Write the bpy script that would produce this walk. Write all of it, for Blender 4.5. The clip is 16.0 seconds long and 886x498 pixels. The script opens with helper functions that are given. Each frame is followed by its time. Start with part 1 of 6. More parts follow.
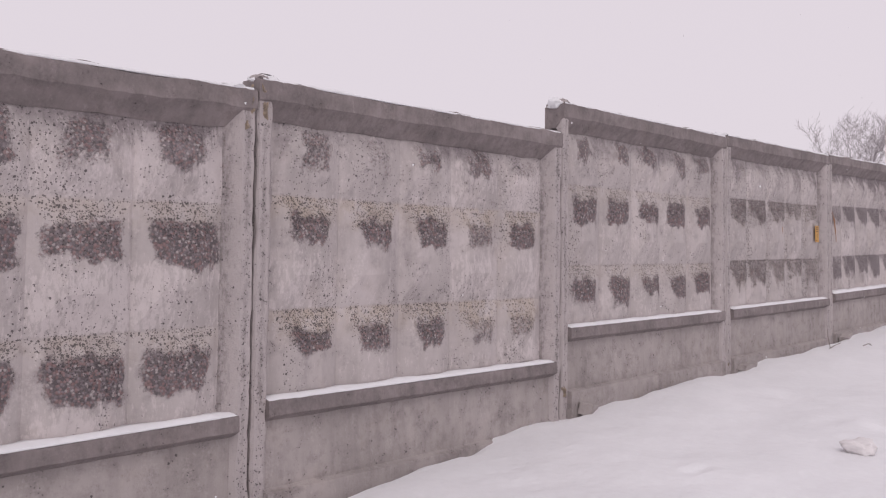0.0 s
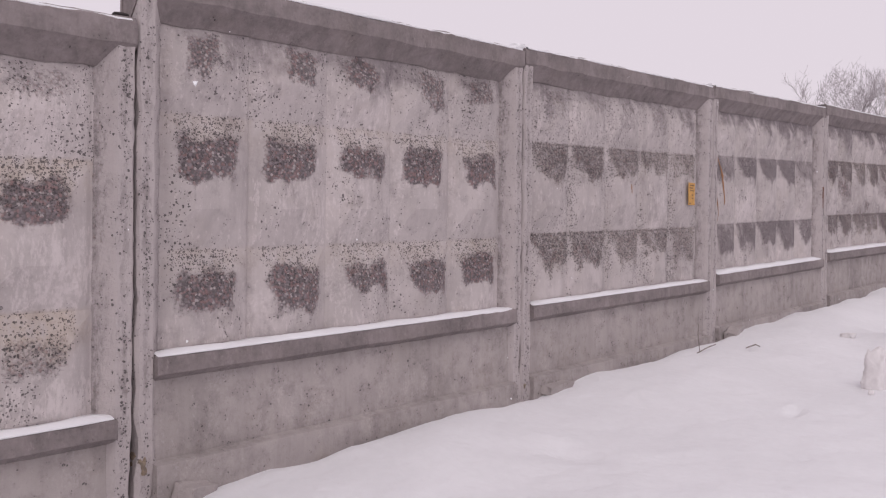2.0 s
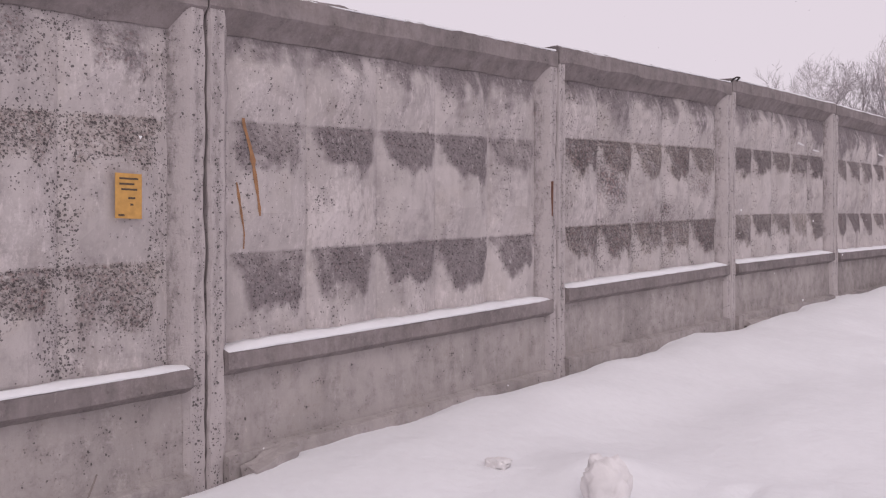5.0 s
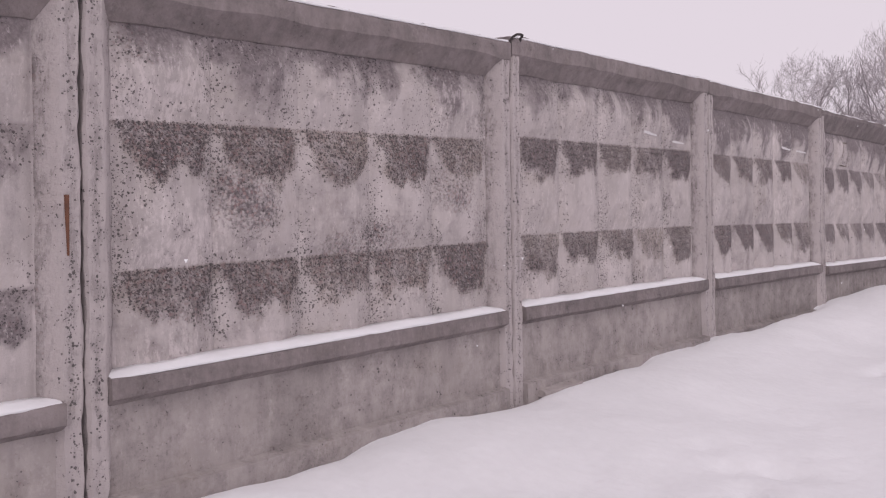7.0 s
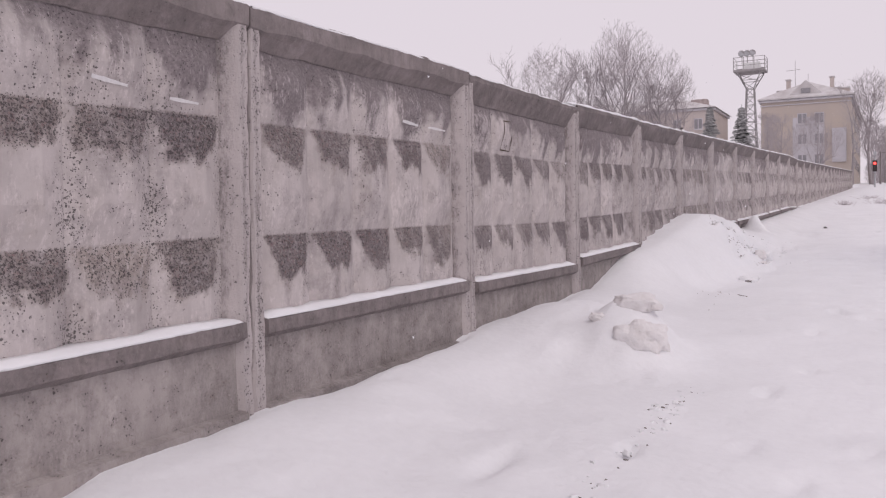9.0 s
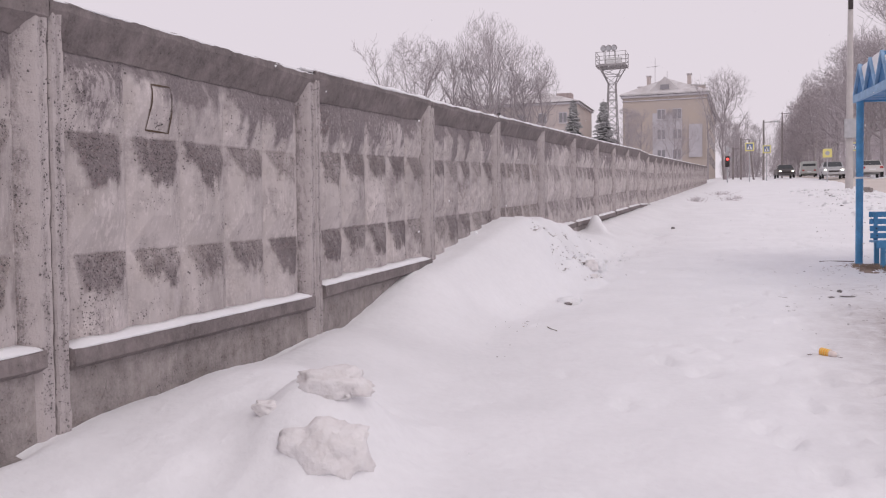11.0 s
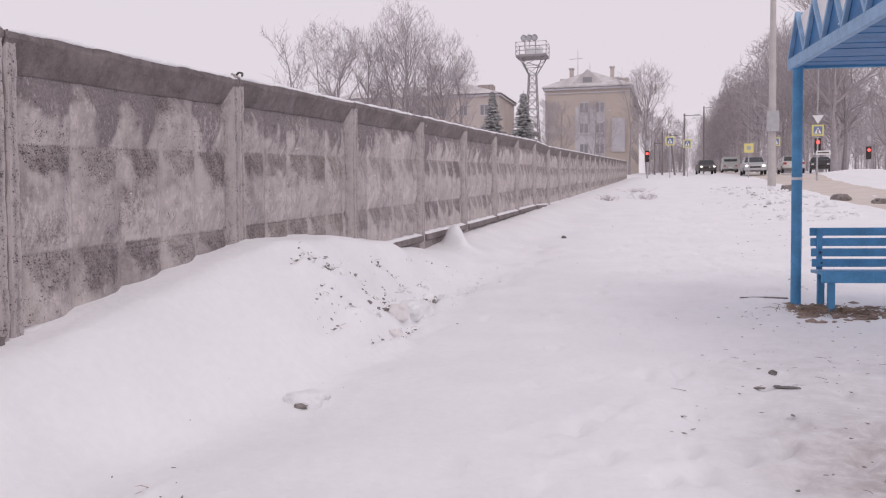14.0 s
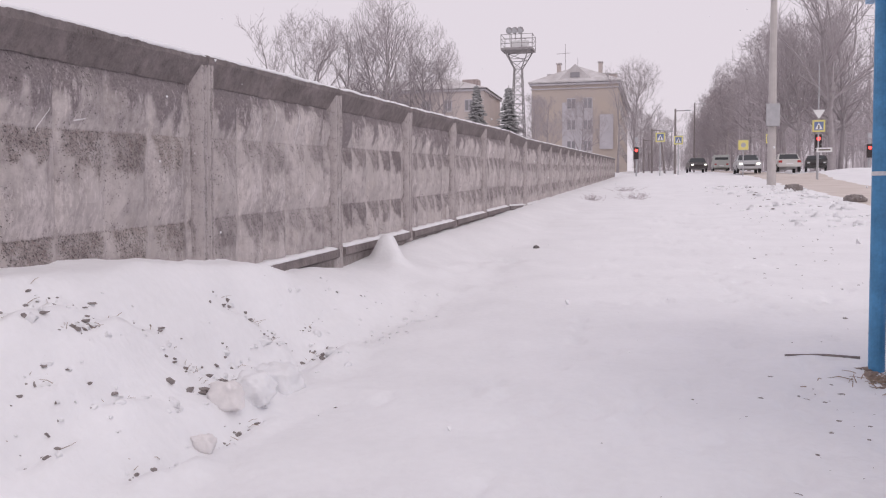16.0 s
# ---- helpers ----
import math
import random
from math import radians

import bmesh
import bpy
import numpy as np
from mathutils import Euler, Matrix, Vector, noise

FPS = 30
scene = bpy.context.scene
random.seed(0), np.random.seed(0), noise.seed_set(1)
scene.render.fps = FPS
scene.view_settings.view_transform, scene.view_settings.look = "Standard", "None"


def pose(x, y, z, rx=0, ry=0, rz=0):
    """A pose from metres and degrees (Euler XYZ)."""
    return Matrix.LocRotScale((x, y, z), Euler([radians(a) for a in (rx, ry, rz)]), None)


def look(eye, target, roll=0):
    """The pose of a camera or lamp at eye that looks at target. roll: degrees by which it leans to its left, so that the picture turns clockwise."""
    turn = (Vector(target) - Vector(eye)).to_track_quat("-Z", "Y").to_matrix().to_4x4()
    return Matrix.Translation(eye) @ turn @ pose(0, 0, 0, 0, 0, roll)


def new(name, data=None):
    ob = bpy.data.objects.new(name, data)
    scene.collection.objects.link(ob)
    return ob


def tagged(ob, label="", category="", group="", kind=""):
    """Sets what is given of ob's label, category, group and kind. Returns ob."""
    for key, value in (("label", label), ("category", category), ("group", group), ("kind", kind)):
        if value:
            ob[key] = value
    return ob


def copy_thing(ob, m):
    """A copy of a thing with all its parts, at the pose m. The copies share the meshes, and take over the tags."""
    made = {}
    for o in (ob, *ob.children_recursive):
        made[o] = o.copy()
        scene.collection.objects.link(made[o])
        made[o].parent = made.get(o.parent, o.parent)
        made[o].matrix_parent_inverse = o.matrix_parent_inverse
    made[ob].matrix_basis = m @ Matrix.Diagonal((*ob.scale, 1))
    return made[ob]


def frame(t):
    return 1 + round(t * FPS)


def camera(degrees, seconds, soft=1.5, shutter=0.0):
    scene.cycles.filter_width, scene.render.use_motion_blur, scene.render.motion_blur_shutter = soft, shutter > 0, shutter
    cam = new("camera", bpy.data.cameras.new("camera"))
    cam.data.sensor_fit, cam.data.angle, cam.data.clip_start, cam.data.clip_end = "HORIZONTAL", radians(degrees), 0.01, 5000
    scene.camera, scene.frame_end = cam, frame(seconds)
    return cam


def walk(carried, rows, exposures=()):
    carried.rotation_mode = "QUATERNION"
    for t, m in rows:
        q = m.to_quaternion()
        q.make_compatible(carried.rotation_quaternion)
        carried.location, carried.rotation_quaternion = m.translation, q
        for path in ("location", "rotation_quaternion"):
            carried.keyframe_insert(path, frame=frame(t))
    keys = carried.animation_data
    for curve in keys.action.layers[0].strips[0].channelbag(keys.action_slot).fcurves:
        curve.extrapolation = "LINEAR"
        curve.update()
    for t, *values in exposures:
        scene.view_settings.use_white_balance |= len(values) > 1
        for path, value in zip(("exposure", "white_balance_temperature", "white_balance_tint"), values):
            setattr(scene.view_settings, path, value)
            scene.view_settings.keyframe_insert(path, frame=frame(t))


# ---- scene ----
cam = camera(53.9, 16.0, soft=1.2)
PATH = [
    (0, (4.295, -2.893, 0.477), (2.913, -1.45, 0.563), 0.7),
    (0.5, (4.215, -1.969, 0.538), (2.833, -0.524, 0.56), 0.6),
    (1, (4.186, -1.012, 0.58), (2.807, 0.437, 0.583), 0.6),
    (1.5, (4.057, 0.001, 0.623), (2.683, 1.454, 0.618), 0.6),
    (2, (3.958, 0.966, 0.711), (2.586, 2.421, 0.701), 0.6),
    (2.5, (3.85, 1.92, 0.768), (2.482, 3.378, 0.755), 0.5),
    (3, (3.806, 2.904, 0.788), (2.441, 4.367, 0.777), 0.4),
    (3.5, (3.747, 3.899, 0.862), (2.386, 5.364, 0.848), 0.5),
    (4, (3.833, 4.8, 0.908), (2.474, 6.267, 0.894), 0.5),
    (6.5, (3.747, 9.361, 1.16), (2.394, 10.834, 1.157), -0.7),
    (7, (3.691, 10.273, 1.22), (2.34, 11.748, 1.217), -0.7),
    (7.5, (3.601, 11.193, 1.261), (2.254, 12.671, 1.257), -0.8),
    (8, (3.589, 12.094, 1.33), (2.338, 13.655, 1.317), -0.8),
    (8.5, (3.487, 13.052, 1.378), (2.512, 14.798, 1.34), -0.6),
    (9, (3.403, 13.921, 1.424), (2.483, 15.696, 1.379), -0.7),
    (9.5, (3.331, 14.732, 1.453), (2.437, 16.521, 1.404), -0.7),
    (10, (3.378, 15.616, 1.513), (2.563, 17.442, 1.457), -0.6),
    (12.5, (3.652, 19.781, 1.754), (3.122, 21.708, 1.674), -0.6),
    (13, (3.723, 20.675, 1.774), (3.202, 22.604, 1.693), -0.6),
    (13.5, (3.795, 21.611, 1.777), (3.281, 23.542, 1.695), -0.5),
    (14, (3.87, 22.507, 1.899), (3.363, 24.439, 1.814), -0.4),
    (14.5, (3.804, 23.444, 1.946), (3.306, 25.379, 1.858), -0.4),
    (15, (3.772, 24.334, 1.968), (3.278, 26.27, 1.879), -0.3),
    (15.5, (3.694, 25.286, 1.988), (3.207, 27.224, 1.897), -0.2),
    (16, (3.698, 26.209, 1.995), (3.217, 28.148, 1.904), -0.1),
]
walk(cam, [(t, look(eye, target, roll)) for t, eye, target, roll in PATH],
     exposures=((0, 0.0, 6500, 10), (2.5, 0.0, 6500, 12), (7.5, 0.0, 6500, 13), (8.5, 0.0, 6500, 11), (16, 0.03, 6450, 10)))


# ---- world and light: snowy overcast afternoon ----
world = bpy.data.worlds.new("overcast_sky")
scene.world = world
world.use_nodes = True
wn, wl = world.node_tree.nodes, world.node_tree.links
sky = wn.new("ShaderNodeTexSky")
sky.sky_type, sky.sun_disc = "NISHITA", False
sky.sun_elevation, sky.sun_rotation = radians(38), radians(120)
sky.dust_density, sky.air_density = 4.0, 1.0
sky_bg = wn["Background"]
sky_bg.inputs["Strength"].default_value = 0.06
wl.new(sky.outputs[0], sky_bg.inputs["Color"])
cloud_bg = wn.new("ShaderNodeBackground")
cloud_bg.inputs["Color"].default_value = (0.79, 0.715, 0.775, 1)
cloud_bg.inputs["Strength"].default_value = 1.0
sky_mix = wn.new("ShaderNodeMixShader")
sky_mix.inputs[0].default_value = 0.94
wl.new(sky_bg.outputs[0], sky_mix.inputs[1])
wl.new(cloud_bg.outputs[0], sky_mix.inputs[2])
wl.new(sky_mix.outputs[0], wn["World Output"].inputs["Surface"])

sun = new("sun", bpy.data.lights.new("sun", "SUN"))
sun.data.energy, sun.data.angle, sun.data.color = 0.6, radians(30), (1.0, 0.95, 0.92)
sun.matrix_world = look((30, -20, 40), (0, 10, 0))


# ---- materials ----
def material(name, color, rough=0.8, metal=0.0, vary=0.15, scale=6.0, bump=0.2, fine=60.0, detail=6.0, second=None, emit=0.0):
    """Base colour varied by a coarse and a fine noise, with a fine relief."""
    m = bpy.data.materials.new(name)
    m.use_nodes = True
    n, l = m.node_tree.nodes, m.node_tree.links
    b = n["Principled BSDF"]
    b.inputs["Roughness"].default_value, b.inputs["Metallic"].default_value = rough, metal
    geo = n.new("ShaderNodeNewGeometry")
    coarse = n.new("ShaderNodeTexNoise")
    coarse.inputs["Scale"].default_value, coarse.inputs["Detail"].default_value = scale, detail
    grain = n.new("ShaderNodeTexNoise")
    grain.inputs["Scale"].default_value, grain.inputs["Detail"].default_value = fine, 3
    l.new(geo.outputs["Position"], coarse.inputs["Vector"])
    l.new(geo.outputs["Position"], grain.inputs["Vector"])
    add = n.new("ShaderNodeMath")
    add.operation = "MULTIPLY_ADD"
    l.new(grain.outputs["Fac"], add.inputs[0])
    add.inputs[1].default_value = 0.45
    l.new(coarse.outputs["Fac"], add.inputs[2])
    ramp = n.new("ShaderNodeMapRange")
    ramp.inputs["From Min"].default_value, ramp.inputs["From Max"].default_value = 0.45, 1.0
    l.new(add.outputs[0], ramp.inputs["Value"])
    mix = n.new("ShaderNodeMix")
    mix.data_type = "RGBA"
    low = second or tuple(c * (1 - vary) for c in color)
    high = color if second else tuple(min(1, c * (1 + vary * 0.6)) for c in color)
    mix.inputs["A"].default_value, mix.inputs["B"].default_value = (*low, 1), (*high, 1)
    l.new(ramp.outputs[0], mix.inputs["Factor"])
    l.new(mix.outputs["Result"], b.inputs["Base Color"])
    if bump:
        bp = n.new("ShaderNodeBump")
        bp.inputs["Strength"].default_value, bp.inputs["Distance"].default_value = bump, 0.02
        l.new(grain.outputs["Fac"], bp.inputs["Height"])
        l.new(bp.outputs[0], b.inputs["Normal"])
    if emit:
        b.inputs["Emission Color"].default_value, b.inputs["Emission Strength"].default_value = (*color, 1), emit
    return m


def concrete_material(name, light=(0.512, 0.465, 0.456), dark=(0.148, 0.125, 0.133), base_wear=0.0, base_pits=0.0, base_lime=0.0, coarse=0.2):
    """Weathered cast concrete: pale cement skin and drip streaks; attributes "wear" (open stones), "moss", "pits",
    "lime" (white bloom), and one for stains and rail shade.
    """
    m = bpy.data.materials.new(name)
    m.use_nodes = True
    n, l = m.node_tree.nodes, m.node_tree.links
    b = n["Principled BSDF"]
    b.inputs["Roughness"].default_value = 0.92
    geo = n.new("ShaderNodeNewGeometry")
    at = n.new("ShaderNodeAttribute")
    at.attribute_name = "wear"
    at_pits = n.new("ShaderNodeAttribute")
    at_pits.attribute_name = "pits"
    at_lime = n.new("ShaderNodeAttribute")
    at_lime.attribute_name = "lime"

    def tex(scale, detail, stretch=(1, 1, 1), rough=0.6):
        mp = n.new("ShaderNodeMapping")
        mp.inputs["Scale"].default_value = stretch
        l.new(geo.outputs["Position"], mp.inputs["Vector"])
        t = n.new("ShaderNodeTexNoise")
        t.inputs["Scale"].default_value, t.inputs["Detail"].default_value, t.inputs["Roughness"].default_value = scale, detail, rough
        l.new(mp.outputs[0], t.inputs["Vector"])
        return t.outputs["Fac"]

    def calc(op, a, c=None, d=None):
        k = n.new("ShaderNodeMath")
        k.operation = op
        for i, v in enumerate((a, c, d)):
            if v is None:
                continue
            if isinstance(v, (int, float)):
                k.inputs[i].default_value = v
            else:
                l.new(v, k.inputs[i])
        return k.outputs[0]

    def span(v, a, c):
        k = n.new("ShaderNodeMapRange")
        k.inputs["From Min"].default_value, k.inputs["From Max"].default_value = a, c
        l.new(v, k.inputs["Value"])
        return k.outputs[0]

    def blend(f, a, c):
        k = n.new("ShaderNodeMix")
        k.data_type = "RGBA"
        for key, v in (("Factor", f), ("A", a), ("B", c)):
            if isinstance(v, tuple):
                k.inputs[key].default_value = (*v, 1)
            elif isinstance(v, (int, float)):
                k.inputs[key].default_value = v
            else:
                l.new(v, k.inputs[key])
        return k.outputs["Result"]

    def field(name):
        k = n.new("ShaderNodeAttribute")
        k.attribute_name = name
        return k.outputs["Fac"]

    def tint(r, g, c):
        return (min(0.8, light[0] * r), min(0.8, light[1] * g), min(0.8, light[2] * c))

    cloud = tex(1.7, 6)
    blot = tex(9, 8, rough=0.7)
    streak = tex(7, 5, (1, 1, 0.12))
    grain = tex(130, 4, rough=0.7)
    mid = tex(55, 4, rough=0.65)
    speck = tex(64, 3, rough=0.6)
    # cement skin: broad clouds, faint blotches, pale and grey runs
    skin = blend(span(cloud, 0.35, 0.68), tint(0.86, 0.86, 0.86), tint(1.10, 1.10, 1.11))
    skin = blend(calc("MULTIPLY", span(tex(3.4, 9, (1, 1, 0.6), 0.72), 0.47, 0.66), 0.42), skin, tint(0.66, 0.65, 0.66))
    skin = blend(calc("MULTIPLY", span(blot, 0.48, 0.70), 0.42), skin, tint(0.70, 0.69, 0.70))
    bloom_wide = calc("ADD", calc("MULTIPLY", tex(4.5, 6, (1, 1, 0.45), 0.7), 0.7), calc("MULTIPLY", mid, 0.4))
    skin = blend(calc("MULTIPLY", span(bloom_wide, 0.60, 0.72), 0.45), skin, tint(1.36, 1.37, 1.40))
    skin = blend(calc("MULTIPLY", span(streak, 0.56, 0.74), 0.30), skin, tint(1.28, 1.28, 1.30))
    skin = blend(calc("MULTIPLY", span(streak, 0.47, 0.3), 0.42), skin, tint(0.64, 0.63, 0.64))
    moss_in = calc("MULTIPLY", calc("ADD", field("moss"), calc("MULTIPLY", span(tex(3.3, 4), 0.52, 0.70), 0.25)), span(blot, 0.36, 0.56))
    skin = blend(calc("MULTIPLY", moss_in, 0.62), skin, tint(0.94, 0.86, 0.70))
    # damp stains and painted rail shade: smooth, drawn out downwards in ragged tongues
    comb = tex(16, 5, (1, 1, 0.22), 0.7)
    damp_in = calc("ADD", field("damp_shade"), calc("ADD", calc("MULTIPLY", calc("SUBTRACT", blot, 0.5), 1.0), calc("MULTIPLY", calc("SUBTRACT", comb, 0.5), 0.6)))
    damp_mask = calc("MULTIPLY", span(damp_in, 0.06, 0.74), 0.84)
    color = blend(damp_mask, skin, blend(span(mid, 0.4, 0.62), tuple(c * 0.85 for c in dark), tuple(c * 1.45 for c in dark)))
    # lost skin: the stones of the mix lie open, with a crumbling edge
    wear = calc("ADD", at.outputs["Fac"], base_wear)
    ragged = calc("ADD", calc("MULTIPLY", calc("SUBTRACT", blot, 0.5), 0.7), calc("MULTIPLY", calc("SUBTRACT", speck, 0.5), 1.5))
    bare = span(calc("ADD", wear, ragged), 0.30, 0.78)
    peb = n.new("ShaderNodeTexVoronoi")
    peb.inputs["Scale"].default_value = 68
    l.new(geo.outputs["Position"], peb.inputs["Vector"])
    hue = n.new("ShaderNodeSeparateColor")
    l.new(peb.outputs["Color"], hue.inputs[0])
    stone = blend(span(hue.outputs[0], 0.25, 0.85), tuple(c * 0.7 for c in dark), tuple(c * 1.65 for c in dark))
    stone = blend(calc("MULTIPLY", span(hue.outputs[1], 0.6, 0.7), 0.65), stone, (dark[0] * 2.0, dark[1] * 1.35, dark[2] * 1.2))
    stone = blend(calc("MULTIPLY", span(hue.outputs[2], 0.86, 0.9), 0.75), stone, tint(0.95, 0.95, 0.95))
    # gaps between the stones are coloured darker
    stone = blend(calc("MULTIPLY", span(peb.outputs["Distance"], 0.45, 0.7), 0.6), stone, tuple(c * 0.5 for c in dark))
    color = blend(calc("MULTIPLY", bare, 0.84), color, stone)
    # white bloom in broken vertical flecks
    chalk = tex(34, 5, (1, 1, 0.38), 0.75)
    lime_in = calc("ADD", at_lime.outputs["Fac"], base_lime)
    bloom = calc("MULTIPLY", span(calc("ADD", chalk, calc("MULTIPLY", lime_in, 0.24)), 0.60, 0.70), calc("SUBTRACT", 1.0, calc("MULTIPLY", bare, 0.7)))
    color = blend(calc("MULTIPLY", bloom, 0.38), color, tint(1.46, 1.46, 1.48))
    # single pits of two sizes, coloured dark; the attribute says how many of them are open
    pits_in = calc("ADD", at_pits.outputs["Fac"], calc("ADD", calc("MULTIPLY", calc("SUBTRACT", blot, 0.57), 0.45), base_pits))

    def pit_layer(scale, size):
        warp = n.new("ShaderNodeTexNoise")
        warp.inputs["Scale"].default_value, warp.inputs["Detail"].default_value = scale * 1.3, 2
        l.new(geo.outputs["Position"], warp.inputs["Vector"])
        mv = n.new("ShaderNodeVectorMath")
        mv.operation = "MULTIPLY_ADD"
        l.new(warp.outputs["Color"], mv.inputs[0])
        mv.inputs[1].default_value = (0.9 / scale,) * 3
        l.new(geo.outputs["Position"], mv.inputs[2])
        vor = n.new("ShaderNodeTexVoronoi")
        vor.inputs["Scale"].default_value = scale
        l.new(mv.outputs[0], vor.inputs["Vector"])
        pick = n.new("ShaderNodeSeparateColor")
        l.new(vor.outputs["Color"], pick.inputs[0])
        wide = calc("MULTIPLY_ADD", pick.outputs[1], size, size * 0.6)
        inside = span(calc("SUBTRACT", wide, vor.outputs["Distance"]), -0.04, 0.06)
        return calc("MULTIPLY", inside, calc("LESS_THAN", pick.outputs[0], pits_in))

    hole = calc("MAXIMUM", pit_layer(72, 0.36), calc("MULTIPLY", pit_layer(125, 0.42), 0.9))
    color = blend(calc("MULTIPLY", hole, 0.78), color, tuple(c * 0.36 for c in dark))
    l.new(color, b.inputs["Base Color"])
    bp = n.new("ShaderNodeBump")
    bp.inputs["Strength"].default_value, bp.inputs["Distance"].default_value = 0.7, 0.02
    open_relief = calc("MULTIPLY", bare, calc("MULTIPLY_ADD", peb.outputs["Distance"], -0.7, -0.15))
    relief = calc("SUBTRACT", calc("ADD", calc("ADD", calc("MULTIPLY", grain, 0.18), calc("MULTIPLY", mid, coarse)), open_relief), calc("MULTIPLY", hole, 0.7))
    l.new(relief, bp.inputs["Height"])
    l.new(bp.outputs[0], b.inputs["Normal"])
    return m


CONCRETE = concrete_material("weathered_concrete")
# dark tone takes in the shade on the rail's sloping underside
RAIL = concrete_material("shade_dark_concrete", (0.29, 0.25, 0.247), (0.10, 0.086, 0.087), 0.02, 0.0, -0.05, 0.4)
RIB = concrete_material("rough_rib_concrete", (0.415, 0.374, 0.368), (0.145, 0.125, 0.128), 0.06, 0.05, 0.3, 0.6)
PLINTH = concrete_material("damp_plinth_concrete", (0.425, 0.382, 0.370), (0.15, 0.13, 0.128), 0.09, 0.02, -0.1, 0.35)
SNOW = material("snow", (0.825, 0.825, 0.845), 0.75, vary=0.06, scale=1.2, bump=0.5, fine=16)
PACKED = material("dirty_packed_snow", (0.82, 0.805, 0.815), 0.85, second=(0.73, 0.695, 0.69), scale=5, bump=0.8, fine=22)
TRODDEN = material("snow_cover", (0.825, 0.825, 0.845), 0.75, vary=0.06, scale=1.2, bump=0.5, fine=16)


def tread_and_shade(m):
    """Grey dirt and the shelter's shade painted into the snow where the attribute "trodden" says so."""
    n, l = m.node_tree.nodes, m.node_tree.links
    b = n["Principled BSDF"]
    clean = b.inputs["Base Color"].links[0].from_socket
    at = n.new("ShaderNodeAttribute")
    at.attribute_name = "trodden"
    geo = n.new("ShaderNodeNewGeometry")
    tx = n.new("ShaderNodeTexNoise")
    tx.inputs["Scale"].default_value, tx.inputs["Detail"].default_value, tx.inputs["Roughness"].default_value = 5.0, 8, 0.7
    l.new(geo.outputs["Position"], tx.inputs["Vector"])
    ramp = n.new("ShaderNodeMapRange")
    ramp.inputs["From Min"].default_value, ramp.inputs["From Max"].default_value = 0.34, 0.66
    ramp.inputs["To Min"].default_value = 0.35
    l.new(tx.outputs["Fac"], ramp.inputs["Value"])
    mul = n.new("ShaderNodeMath")
    mul.operation = "MULTIPLY"
    l.new(ramp.outputs[0], mul.inputs[0])
    l.new(at.outputs["Fac"], mul.inputs[1])
    mix = n.new("ShaderNodeMix")
    mix.data_type = "RGBA"
    l.new(mul.outputs[0], mix.inputs["Factor"])
    l.new(clean, mix.inputs["A"])
    mix.inputs["B"].default_value = (0.42, 0.385, 0.385, 1)
    l.new(mix.outputs["Result"], b.inputs["Base Color"])


tread_and_shade(TRODDEN)


# ---- mesh helpers ----
def mesh_object(name, verts, faces, mat, parent=None, label="", smooth=False, **fields):
    me = bpy.data.meshes.new(name)
    me.from_pydata(verts, [], faces)
    me.materials.append(mat)
    if smooth:
        me.polygons.foreach_set("use_smooth", [True] * len(me.polygons))
    for field, values in fields.items():
        a = me.attributes.new(field, "FLOAT", "POINT")
        a.data.foreach_set("value", values)
    me.update()
    ob = new(name, me)
    if parent is not None:
        ob.parent = parent
    if label:
        ob["label"] = label
    return ob


def part(name, bm, mat, parent=None, label="", smooth=False):
    me = bpy.data.meshes.new(name)
    bm.to_mesh(me)
    bm.free()
    me.materials.append(mat)
    if smooth:
        me.polygons.foreach_set("use_smooth", [True] * len(me.polygons))
    ob = new(name, me)
    if parent is not None:
        ob.parent = parent
    if label:
        ob["label"] = label
    return ob


def thing(name, m, label, category, group=""):
    ob = new(name)
    ob.matrix_world = m
    return tagged(ob, label, category, group)


def box(bm, x0, x1, y0, y1, z0, z1, bevel=0.0, m=None):
    r = bmesh.ops.create_cube(bm, size=1, matrix=Matrix.Translation(((x0 + x1) / 2, (y0 + y1) / 2, (z0 + z1) / 2)) @ Matrix.Diagonal((x1 - x0, y1 - y0, z1 - z0, 1)))
    vs = r["verts"]
    if bevel:
        es = {e for v in vs for e in v.link_edges}
        out = bmesh.ops.bevel(bm, geom=list(es), offset=bevel, segments=2, affect="EDGES", profile=0.6)
        vs = list({v for f in out["faces"] for v in f.verts} | {v for v in vs if v.is_valid})
    if m is not None:
        bmesh.ops.transform(bm, matrix=m, verts=[v for v in vs if v.is_valid])
    return bm


def boxed(*a, **k):
    return box(bmesh.new(), *a, **k)


def tube(bm, a, b, r0, r1=None, sides=10):
    """A tapered rod from a to b."""
    a, b = Vector(a), Vector(b)
    r1 = r0 if r1 is None else r1
    d = b - a
    m = Matrix.Translation((a + b) / 2) @ d.to_track_quat("Z", "Y").to_matrix().to_4x4()
    bmesh.ops.create_cone(bm, cap_ends=True, segments=sides, radius1=r0, radius2=r1, depth=d.length, matrix=m)
    return bm


def rod(*a, **k):
    return tube(bmesh.new(), *a, **k)


